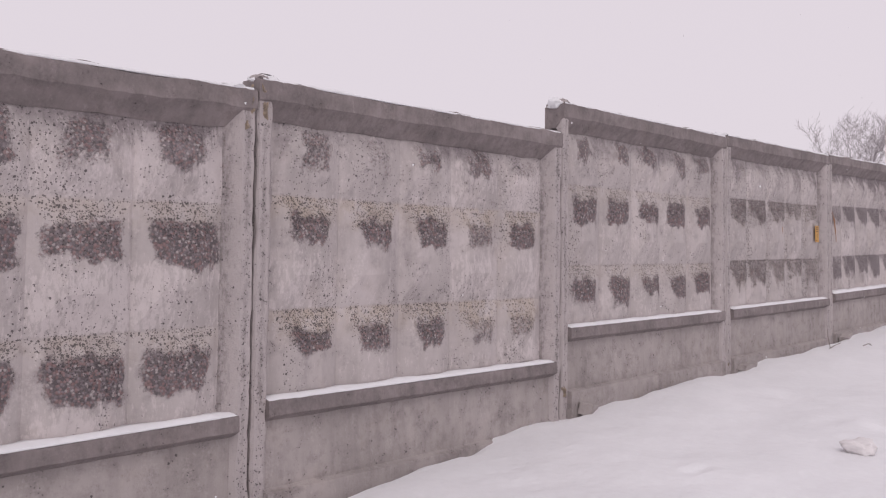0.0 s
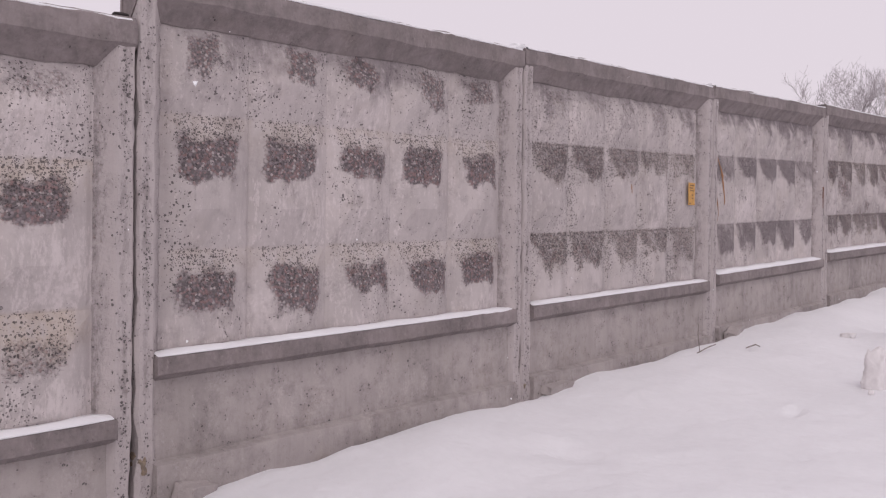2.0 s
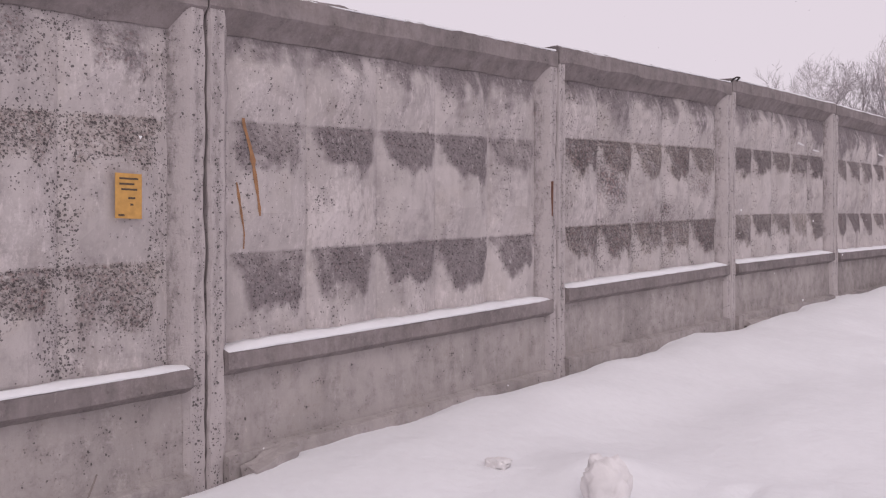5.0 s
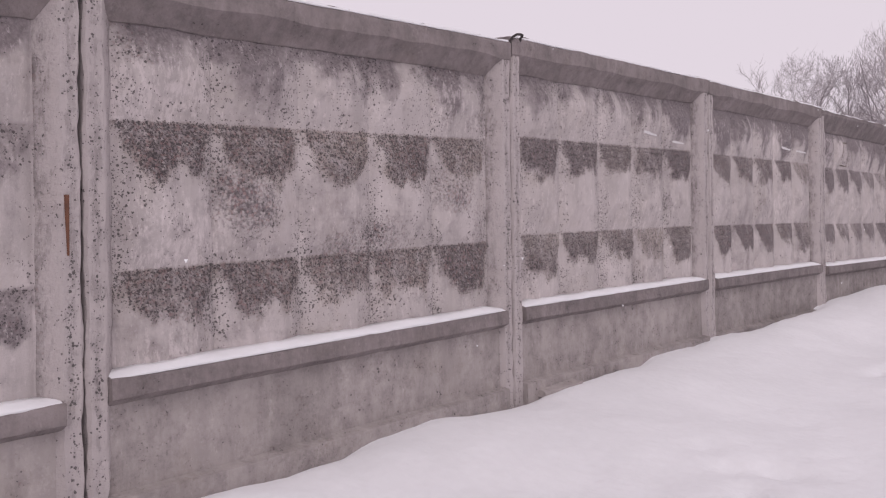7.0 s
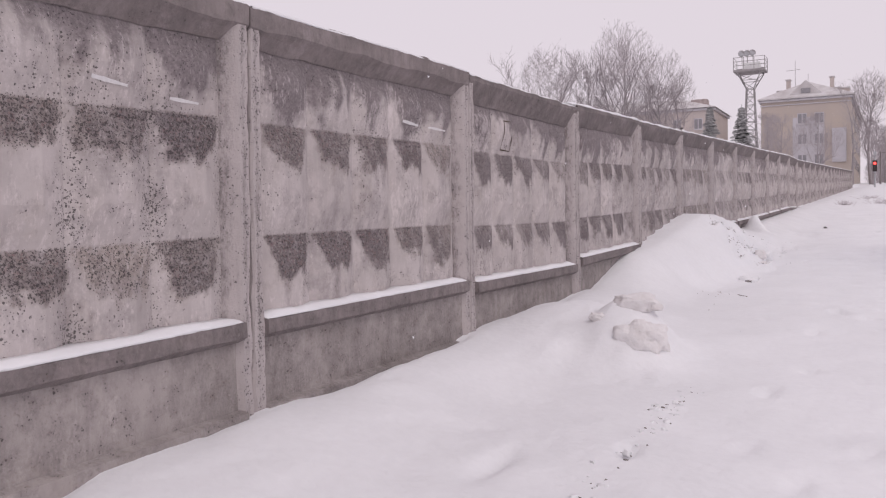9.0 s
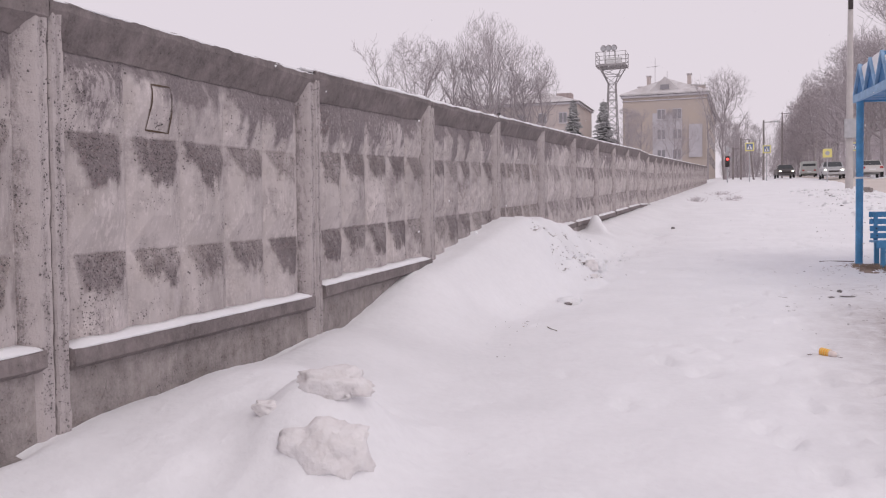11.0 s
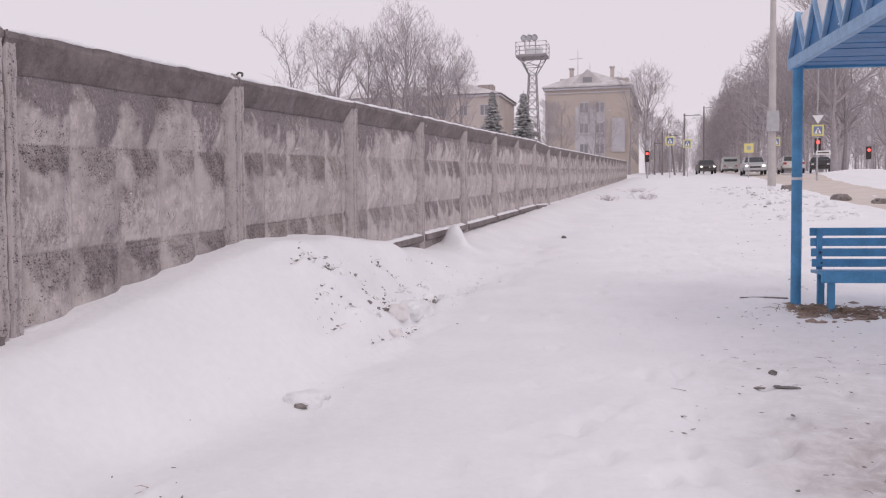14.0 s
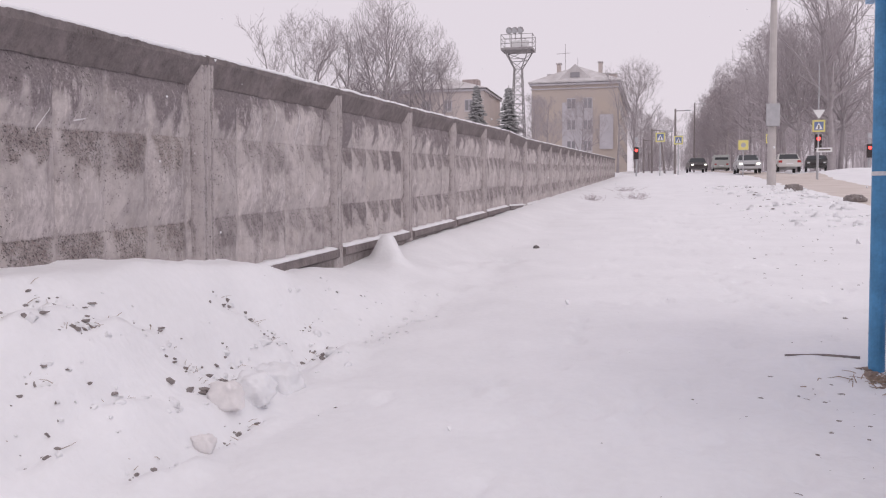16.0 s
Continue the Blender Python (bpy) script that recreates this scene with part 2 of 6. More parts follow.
# ---- ground: one sheet of snow up to the horizon ----
CONTACT_Y = (-60, -6, 0.5, 2.9, 4.3, 5.8, 6.5, 7.3, 9.1, 12.1, 15, 18, 21, 24, 24.6, 25.2, 26.2, 27.1, 28.2, 29.9, 31.4, 32.9, 34.2, 36.1, 37.5, 39, 42, 46, 56, 91, 102, 400)
CONTACT_Z = (-4.0, -1.25, -0.83, -0.59, -0.44, -0.38, -0.37, -0.27, -0.16, 0.05, 0.19, 0.35, 0.49, 0.66, 0.65, 0.80, 1.06, 1.17, 1.37, 1.65, 1.66, 1.57, 1.40, 1.30, 1.40, 1.50, 1.65, 1.85, 2.38, 4.16, 4.75, 18.2)


def path_z(y):
    """Height of the trodden path and the street along the fence."""
    return np.where(y < 33.2, 0.82 + 0.0475 * (y - 33.2), np.where(y < 100, 0.82 + 0.06 * (y - 33.2), 4.828 + 0.045 * (y - 100)))


def smooth(a, b, v):
    t = np.clip((v - a) / (b - a), 0, 1)
    return t * t * (3 - 2 * t)


def lump(x, y, cx, cy, rx, ry, h, p=2.0):
    d = ((x - cx) / rx) ** 2 + ((y - cy) / ry) ** 2
    return h * np.exp(-d ** (p / 2))


def ground_z(x, y):
    x, y = np.asarray(x, float), np.asarray(y, float)
    contact = np.interp(y, CONTACT_Y, CONTACT_Z)
    base = path_z(y)
    pile = smooth(24, 30, y) * (1 - smooth(33, 36, y))
    reach = 1.5 + 0.3 * np.sin(y * 0.9) - 0.25 * pile
    bank = 1 - smooth(0.05 + 0.25 * pile, reach, np.abs(x))
    z = base + (contact - base) * bank
    z = z + lump(x, y, 1.36, 21.5, 0.36, 0.5, 0.36, 2.6) + lump(x, y, 0.85, 21.9, 0.6, 0.8, 0.25) + lump(x, y, 1.42, 18.3, 0.09, 0.32, -0.06)
    z = z + lump(x, y, 0.27, 37.0, 0.17, 0.24, 0.34, 2.8) + lump(x, y, 0.46, 36.8, 0.14, 0.2, 0.16) + lump(x, y, 0.62, 36.4, 0.2, 0.3, 0.08)
    for cx, cy, rx, ry, h in ((1.82, 15.09, 0.16, 0.09, -0.07), (1.79, 14.66, 0.12, 0.10, -0.06), (1.55, 14.95, 0.10, 0.08, -0.05), (1.33, 15.15, 0.12, 0.08, -0.04), (2.0, 4.2, 0.14, 0.12, 0.06), (1.35, 10.5, 0.3, 0.4, 0.13), (2.0, 8.9, 0.08, 0.1, -0.05), (2.15, 8.7, 0.07, 0.09, -0.05), (1.0, 5.2, 0.25, 0.12, -0.05)):
        z = z + lump(x, y, cx, cy, rx, ry, h)
    # the snow has shrunk back from the fence foot
    z = z - 0.09 * np.exp(-(np.abs(x - 0.03) / 0.07) ** 2) * (1 - smooth(22, 25, y)) * np.clip(0.55 + 0.6 * np.sin(y * 1.7) + 0.4 * np.sin(y * 4.3 + 1), 0, 1)
    z = z + lump(x, y, 7.5, 60, 1.6, 7, 0.25) + lump(x, y, 16, 85, 3.5, 5, 0.6)
    return z


def rough(x, y, s, seed=0.0):
    return noise.noise((x * s + seed, y * s - seed, 3.1 * seed))


# breaks in the crust of the shovelled bank: x, y, size
BREAKS = ((0.54, 29.98, 1.0), (0.69, 30.32, 0.8), (0.66, 30.91, 0.8), (0.83, 31.06, 1.2), (0.63, 32.39, 1.0), (0.75, 32.46, 0.8), (0.98, 31.37, 1.1), (1.34, 30.6, 0.7), (1.31, 29.82, 0.7), (0.56, 29.89, 1.3), (0.51, 30.17, 1.0),
          (0.71, 30.12, 1.2), (0.84, 29.73, 0.9), (0.98, 30.11, 1.0), (1.01, 30.97, 1.6), (0.57, 32.1, 1.0), (0.83, 31.69, 1.3), (1.33, 30.93, 0.8), (1.36, 30.01, 0.9), (1.02, 29.48, 0.9), (0.62, 30.51, 0.8), (0.73, 33.22, 1.1), (1.1, 32.71, 1.2), (1.24, 26.37, 0.5), (0.9, 32.86, 1.1))


def relief(x, y):
    """Small unevenness of the snow near the path, and the broken crust of the shovelled bank."""
    if not (-3 < x < 9.4 and -5 < y < 72):
        return 0.0
    steep = math.exp(-((x - 0.9) / 0.6) ** 4) if 24 < y < 37 else 0.0
    z = 0.035 * rough(x, y, 1.1) + (1 - 0.8 * steep) * (0.014 * rough(x, y, 4.0, 7) + 0.007 * rough(x, y, 11.0, 3))
    if 0.6 < x < 1.8 and 20.4 < y < 22.4:
        z += 0.035 * rough(x, y, 3.4, 9) + 0.015 * rough(x, y, 8.0, 1)
    if 0.0 < x < 2.2 and 24 < y < 40:
        c = math.exp(-((x - 1.15) / 0.5) ** 2) * min(1, max(0, (y - 26) / 3)) + 0.9 * math.exp(-((x - 0.6) / 0.5) ** 2) * min(1, max(0, (y - 29.5) / 1.5)) * min(1, max(0, (35 - y)))
        z += c * (0.06 * rough(x, y * 0.5, 2.4, 5) + 0.05 * max(0.0, rough(x, y * 0.4, 4.4, 2)) - 0.04)
    if 0.2 < x < 1.8 and 25.9 < y < 33.7:
        for bx, by, big in BREAKS:
            u, w = (x - bx) / (0.085 * big), (y - by) / (0.26 * big)
            if u * u + w * w < 9:
                z += 0.08 * big * (math.exp(-(u - 1.3) ** 2 - w * w) - 0.8 * math.exp(-1.2 * (u * u + w * w))) * (0.6 + 1.0 * max(0.0, 0.3 + rough(x, y * 0.4, 7.0, 3)))
        z += 0.06 * max(0.0, rough(x, y * 0.4, 5.0, 6)) * math.exp(-((x - 1.2) / 0.3) ** 2) * min(1, max(0, (y - 28.5)))
    if 2.7 < x < 3.9 and 25.5 < y < 35:
        z += 0.03 * max(0.0, rough(x, y, 8.0, 5)) * max(0.0, 0.3 + rough(x, y, 1.6, 8)) * math.exp(-((x - 3.3) / 0.35) ** 2)
    if x > 5.6 and y > 44:
        z += min(1, (x - 5.6) * 0.7) * (0.09 * max(0.0, rough(x, y, 1.4, 5)) + 0.05 * abs(rough(x, y, 2.6, 1)))
    return z


def ground_mesh():
    def lines(parts):
        out = []
        for a, b, n in parts:
            out += list(np.linspace(a, b, n, endpoint=False))
        return np.array(out)
    xs = lines([(-900, -60, 12), (-60, -2, 16), (-2, 0, 12), (0, 2.2, 56), (2.2, 6, 64), (6, 9, 26), (9, 20, 30), (20, 80, 20), (80, 901, 12)])
    ys = lines([(-300, -20, 14), (-20, -3, 30), (-3, 24, 380), (24, 40, 360), (40, 60, 160), (60, 72, 70), (72, 100, 60), (100, 200, 30), (200, 1500, 14)])
    X, Y = np.meshgrid(xs, ys)
    Z = ground_z(X, Y)
    flat = np.where(Y > 200, 9.328 + 0.0 * Y, Z)
    Z = flat
    # shallow footprints on the trodden path
    rng = random.Random(8)
    for _ in range(800):
        cy = rng.uniform(0, 52)
        cx = rng.gauss(4.3, 0.9)
        a = rng.gauss(0, 0.25)
        j0, j1 = np.searchsorted(ys, (cy - 0.3, cy + 0.3))
        i0, i1 = np.searchsorted(xs, (cx - 0.25, cx + 0.25))
        dx, dy = X[j0:j1, i0:i1] - cx, Y[j0:j1, i0:i1] - cy
        u, w = dx * math.cos(a) + dy * math.sin(a), dy * math.cos(a) - dx * math.sin(a)
        d = (u / 0.06) ** 2 + (w / 0.15) ** 2
        Z[j0:j1, i0:i1] += -rng.uniform(0.015, 0.05) * np.exp(-d ** 1.5) + 0.008 * np.exp(-((np.sqrt(d) - 1.5) / 0.4) ** 2)
    v = []
    for x, y, z in zip(X.ravel(), Y.ravel(), Z.ravel()):
        z += relief(x, y)
        v.append((x, y, z))
    nx = len(xs)
    f = [(j * nx + i, j * nx + i + 1, (j + 1) * nx + i + 1, (j + 1) * nx + i) for j in range(len(ys) - 1) for i in range(nx - 1)]
    # one grey mask for trodden dirt and the shade near the shelter
    dirty = [float(smooth(3.7, 5.0, x) * smooth(20, 25, y) * (1 - smooth(27, 32.5, y)) * (1 - smooth(7.5, 10, x))) * (0.95 + 0.5 * rough(x, y, 0.9, 4)) for x, y, z in v]
    return tagged(mesh_object("ground", v, f, TRODDEN, smooth=True, trodden=dirty), "trampled white snow cover over sloping ground", "ground", kind="structure")


ground_mesh()

# ---- concrete fence ----
PITCH = 3.0
JOINTS = {9: 26.92, 10: 29.84, 11: 32.88, 12: 35.98, 13: 39.03, 14: 42.03}
TOPS = {-3: (1.26, .04), -2: (1.38, .04), -1: (1.50, .04), 0: (1.69, .028), 1: (2.035, .036), 2: (2.165, .042), 3: (2.305, .05), 4: (2.49, .048), 5: (2.67, .034), 6: (2.765, .026),
        7: (2.82, .018), 8: (2.905, .041), 9: (3.01, .043), 10: (3.145, .043), 11: (3.285, .042), 12: (3.42, .04), 13: (3.54, .045), 14: (3.68, .045), 15: (3.82, .045), 16: (3.955, .015)}
for k in range(17, 34):
    TOPS[k] = (4.0 + 0.135 * (k - 17), 0.045)


def joint(k):
    return JOINTS.get(k, PITCH * k)


CELL_U, CELL_V = 0.532, 0.70
FACE_X, APEX = -0.085, 0.06
LEDGE = 1.885
LEDGE_UP = {0: -0.015, 1: -0.01, 2: -0.02, 3: 0.015, 4: 0.045, 5: 0.01, 6: 0.01, 7: 0.0, 8: 0.035, 9: 0.02}


def face_x(u, v):
    """Depth of the field: a grid of low frustums."""
    cu, cv = (u - 0.17) / CELL_U, (-v + 0.02) / CELL_V
    du, dv = abs(cu - math.floor(cu) - 0.5) * 2, abs(cv - math.floor(cv) - 0.5) * 2
    return FACE_X + APEX * min(1.0, (1 - max(du, dv)) / 0.62) * min(1.0, max(0.0, (-v - 0.24) / 0.14))


# how each panel has weathered: open stones, damp, moss, pits on the upward facets; length of the drips under the rail
WEATHER = {
    -3: (1.0, 0.2, 0.6, 0.4, 0.5), -2: (1.0, 0.2, 0.6, 0.4, 0.5), -1: (1.2, 0.5, 0.5, 0.4, 0.6), 0: (1.05, 0.4, 0.9, 0.5, 0.4), 1: (1.15, 0.5, 0.45, 0.42, 0.5),
    2: (0.56, 0.3, 0.45, 0.5, 0.5), 3: (0.30, 0.85, 0.1, 0.2, 0.58), 4: (0.56, 0.45, 0.8, 0.5, 0.52), 5: (0.42, 0.68, 0.7, 0.5, 0.58), 6: (0.52, 0.72, 0.6, 0.3, 0.85),
    7: (0.30, 0.72, 0.4, 0.2, 0.9), 8: (0.42, 0.58, 0.3, 0.35, 0.9), 9: (0.30, 0.36, 0.2, 0.3, 0.85), 10: (0.35, 0.30, 0.5, 0.25, 0.8), 11: (0.1, 0.36, 0.1, 0.12, 0.75), 12: (0.3, 0.55, 0.2, 0.2, 0.8),
}
# cells that stand out: panel, column, row -> share of the usual weathering
ODD = {(0, 3, 1): 0.72, (0, 3, 2): 0.6, (0, 4, 2): 0.5, (0, 1, 0): 0.6, (0, 4, 0): 0.6, (1, 3, 1): 1.15, (1, 3, 0): 0.75, (2, 4, 1): 0.75, (2, 4, 2): 0.7,
       (3, 4, 1): 0.6, (4, 0, 1): 1.2, (4, 1, 1): 1.1, (5, 3, 2): 0.55, (5, 4, 1): 1.1, (6, 4, 1): 0.7, (6, 4, 2): 0.8, (8, 4, 1): 0.7, (8, 4, 2): 0.6, (7, 4, 1): 0.7}


def panel_face(k, slope, parent, nu, nv, rng, length):
    """The recessed field of low frustums; their upward facets weather dark."""
    u0, u1, v0, v1 = 0.16, length - 0.16, -LEDGE - 0.02, -0.1
    bare, wet, green, holes, drip = WEATHER.get(k, (rng.uniform(0.1, 0.3), rng.uniform(0.35, 0.6), 0.2, 0.2, rng.uniform(0.6, 0.9)))
    every = [(i, j) for i in range(-1, 7) for j in range(-1, 5)]
    cells = {c: rng.uniform(0.8, 1.08) * ODD.get((k, *c), 1.0) for c in every}
    lean = {c: rng.uniform(-0.05, 0.16) for c in every}
    deep = {c: rng.uniform(-0.07, 0.07) for c in every}
    chalky = {c: rng.random() ** 1.5 + (0.9 if k in (-1, 0) and c[0] >= 3 else 0.0) for c in every}
    young = k <= 1
    extra = {3: 0.06, 4: 0.06, 5: 0.03, 6: 0.05, 7: 0.07, 8: 0.12, 9: 0.20, 10: 0.18, 11: 0.12}.get(k, 0.12 if k > 11 else 0.0)
    verts, wear, damp_shade, moss, pits, lime = [], [], [], [], [], []
    for v in np.linspace(v0, v1, nv):
        for u in np.linspace(u0, u1, nu):
            cu = (u - 0.17) / CELL_U
            cv = (-v + 0.02) / CELL_V
            i, j = math.floor(cu), math.floor(cv)
            fu, depth = cu - i, cv - j
            a, ln, dp = cells.get((i, j), 0.8), lean.get((i, j), 0.05), deep.get((i, j), 0.0)
            wob = 0.10 * noise.noise((u * 7 + k * 5, v * 7, 2.0)) + 0.07 * noise.noise((u * 19, v * 19 + k * 3, 5.0))
            off = abs(fu - 0.5 - ln * min(1, depth * 2.2))
            w = d = g = p = 0.0
            if j == 0:
                s1 = 0.5 + 1.1 * noise.noise((u * 3.1 + k * 9, 0.3, v * 0.5)) + 0.5 * noise.noise((u * 11 + k * 4, 1.3, v * 1.2))
                reach = drip * (0.08 + (0.22 + 0.34 * math.sin(math.pi * min(1, max(0, fu)))) * max(0.0, s1) * a)
                d = (0.55 + 0.3 * a) * min(1.0, 0.4 + drip) * float(smooth(reach + 0.16, reach - 0.10, -v - 0.17 + wob))
                if k <= 2:
                    d *= 0.7
                    spot = float(smooth(0.34, 0.14, off + wob)) * float(smooth(0.78 + dp, 0.62 + dp, depth + wob * 1.4)) * float(smooth(0.34, 0.46, depth + wob))
                    w = bare * 0.82 * a * spot
                p = 0.25 * holes * max(0.0, 0.5 + noise.noise((u * 3 + k, v * 2, 4.0)))
            elif young:
                wide = 0.12 if k < 0 else (0.06 if k == 1 else 0.0)
                body = float(smooth(0.38 + wide - 0.16 * depth, 0.24 + wide - 0.16 * depth, off + wob * 0.6)) * float(smooth(0.50 + dp, 0.40 + dp, depth + wob * 0.8)) * float(smooth(0.10, 0.24, depth + wob * 0.7))
                fan = float(smooth(0.54 - 0.5 * depth, 0.30 - 0.5 * depth, off + wob)) * float(smooth(0.42, 0.16, depth + wob))
                w, d, g, p = bare * a * body, wet * a * body, green * max(fan, 0.7 * float(smooth(0.34, 0.05, depth))), holes * a * fan
            else:
                half = (0.52 if k <= 5 else 0.47) - 0.48 * depth
                side = float(smooth(half + 0.05, half - 0.10, off + wob * 0.8))
                trap = side * float(smooth(0.44 + dp, 0.27 + dp, depth + wob * 1.3))
                w, d, g, p = bare * a * trap, wet * a * trap * (0.8 + 0.9 * min(depth, 0.3)), green * trap, holes * a * trap
                run = max(0.0, noise.noise((u * 9 + k * 7, v * 0.6, 8.0))) * (0.25 if k < 6 else 0.5)
                d = max(d, run * float(smooth(1.0, 0.3, depth)))
            # stray patches of lost skin and rows of pits along the column seams
            patch = max(0.0, noise.noise((u * 2.6 + 5 * k, v * 2.6, 6.1)))
            if k in (4, 8, 9):
                w = max(w, 0.95 * max(0.0, noise.noise((u * 2.0 + 3 * k, v * 3.2, 7.7)) + (0.02 if k == 4 else -0.1)))
            if k in (2, 4, 5):
                edge = float(smooth(0.24, 0.03, min(fu, 1 - fu))) * max(0.0, 0.45 + 1.1 * noise.noise((u * 3 + k, v * 3, 2.2)))
                p += 0.42 * edge * (1.0 if j else 0.5)
            p += 0.18 * patch + 0.22 * max(0.0, noise.noise((u * 6.5 + 2 * k, v * 1.5, 3.3)) - 0.12)
            stain = 0.26 * noise.noise((u * 1.9 + 17 * k, v * 1.9, 1.7)) + extra
            wear.append(min(1.1, max(0.0, w + 0.3 * stain)))
            damp_shade.append(min(1.0, max(0.0, d + stain)))
            moss.append(min(1.0, g))
            pits.append(min(0.75, max(0.0, p)))
            white = chalky.get((i, j), 0.3) * float(smooth(0.35, 0.6, depth + wob)) * (0.3 + 0.9 * max(0.0, 0.4 + noise.noise((u * 3.3 + k, v * 2.0, 9.1))))
            lime.append(white * (0.6 if k <= 5 else 0.85) + 0.3 * max(0.0, noise.noise((u * 1.6 + 3 * k, v * 1.3, 4.4))))
            seam = 0.007 * math.exp(-(min(fu, 1 - fu) / 0.022) ** 2)
            x = face_x(u, v) + 0.004 * noise.noise((u * 6 + k * 3, v * 6, 0)) - seam
            verts.append((x, u, v + slope * u))
    f = [(b * nu + a, b * nu + a + 1, (b + 1) * nu + a + 1, (b + 1) * nu + a) for b in range(nv - 1) for a in range(nu - 1)]
    return mesh_object("face", verts, f, CONCRETE, parent, "pale field of cast pyramids with dark pitted patches", wear=wear, damp_shade=damp_shade, moss=moss, pits=pits, lime=lime)


def extrusion(name, profile, u0, u1, n, slope, mat, parent, rng, label="", chip=0.006, wear=0.2):
    """A closed profile (x, z) swept along the panel, with slightly broken edges."""
    verts, faces, ws = [], [], []
    m = len(profile)
    seed = rng.uniform(0, 99)
    for a in range(n + 1):
        u = u0 + (u1 - u0) * a / n
        for c, (x, z) in enumerate(profile):
            q = noise.noise((u * 4 + seed, c * 3.7, 0.5)) + 0.6 * noise.noise((u * 15 + seed, c * 2.1, 4))
            verts.append((x + chip * 0.5 * q, u, z + chip * q + slope * u))
            ws.append(max(0, wear + 0.3 * noise.noise((u * 1.7 + seed, c, 9))))
    for a in range(n):
        for c in range(m):
            d = (c + 1) % m
            faces.append((a * m + c, a * m + d, (a + 1) * m + d, (a + 1) * m + c))
    faces.append(tuple(range(m))[::-1])
    faces.append(tuple(n * m + c for c in range(m)))
    return mesh_object(name, verts, faces, mat, parent, label, wear=[q * 0.35 for q in ws], damp_shade=ws)


def rib(u0, u1, slope, parent, rng, inner, broken=1.0, wet=0.0):
    """An upright edge rib; inner is the side (+1 or -1) on which it slopes back to the field; wet deepens its tone."""
    zs = np.linspace(-2.75, -0.02, 70)
    verts, faces, ws, ls, ps = [], [], [], [], []
    seed = rng.uniform(0, 99)
    for a, z in enumerate(zs):
        # the joint's edge has broken away here and there
        bite = broken * (0.012 * max(0.0, noise.noise((z * 3 + seed, 5, 1))) + 0.032 * max(0.0, noise.noise((z * 1.6 + seed, 2, 7)) - 0.16) + 0.006 * abs(noise.noise((z * 22 + seed, 1, 1))))
        if inner > 0:
            ring = [(-0.16, u0 + bite), (-0.004, u0 + bite), (0.012, u0 + 0.012 + bite), (0.010, (u0 + u1) / 2), (0.012, u1 - 0.012), (0.0, u1), (FACE_X - 0.01, u1 + 0.075), (-0.16, u1 + 0.075)]
        else:
            ring = [(-0.16, u1), (-0.16, u0 - 0.075), (FACE_X - 0.01, u0 - 0.075), (0.0, u0), (0.012, u0 + 0.012), (0.010, (u0 + u1) / 2), (0.012, u1 - 0.012 - bite), (-0.004, u1 - bite)]
        for c, (x, u) in enumerate(ring):
            q = noise.noise((z * 5 + seed, c * 3.3, 0)) + 0.7 * noise.noise((z * 17 + seed, c * 1.9, 6))
            low = 1 + 1.5 * max(0, -z - 2.0)
            verts.append((x + 0.005 * q * low, u + 0.008 * q * low, z + slope * u))
            # edges are set paler, the foot of the inner slope darker
            edge = c in ((1, 2, 4, 5) if inner > 0 else (3, 4, 6, 7))
            ws.append(max(0, 0.2 + 0.35 * noise.noise((z * 2 + seed, c, 3)) - (0.25 if edge else 0) + (0.4 if c == (6 if inner > 0 else 2) else 0)))
            ls.append((0.85 if edge else 0.1) + 0.9 * max(0.0, -z - 1.75))
            ps.append(0.0 if edge or c != 3 + (inner < 0) * 2 else 0.14 + 0.4 * max(0, noise.noise((z * 1.3 + seed, 3, 3))))
    m = 8
    for a in range(len(zs) - 1):
        for c in range(m):
            d = (c + 1) % m
            faces.append((a * m + c, a * m + d, (a + 1) * m + d, (a + 1) * m + c))
    faces.append(tuple(range(m))[::-1])
    faces.append(tuple((len(zs) - 1) * m + c for c in range(m)))
    return mesh_object("rib", verts, faces, RIB, parent, "", wear=[q * 0.5 for q in ws], damp_shade=[q * 0.6 + wet for q in ws], lime=ls, pits=ps)


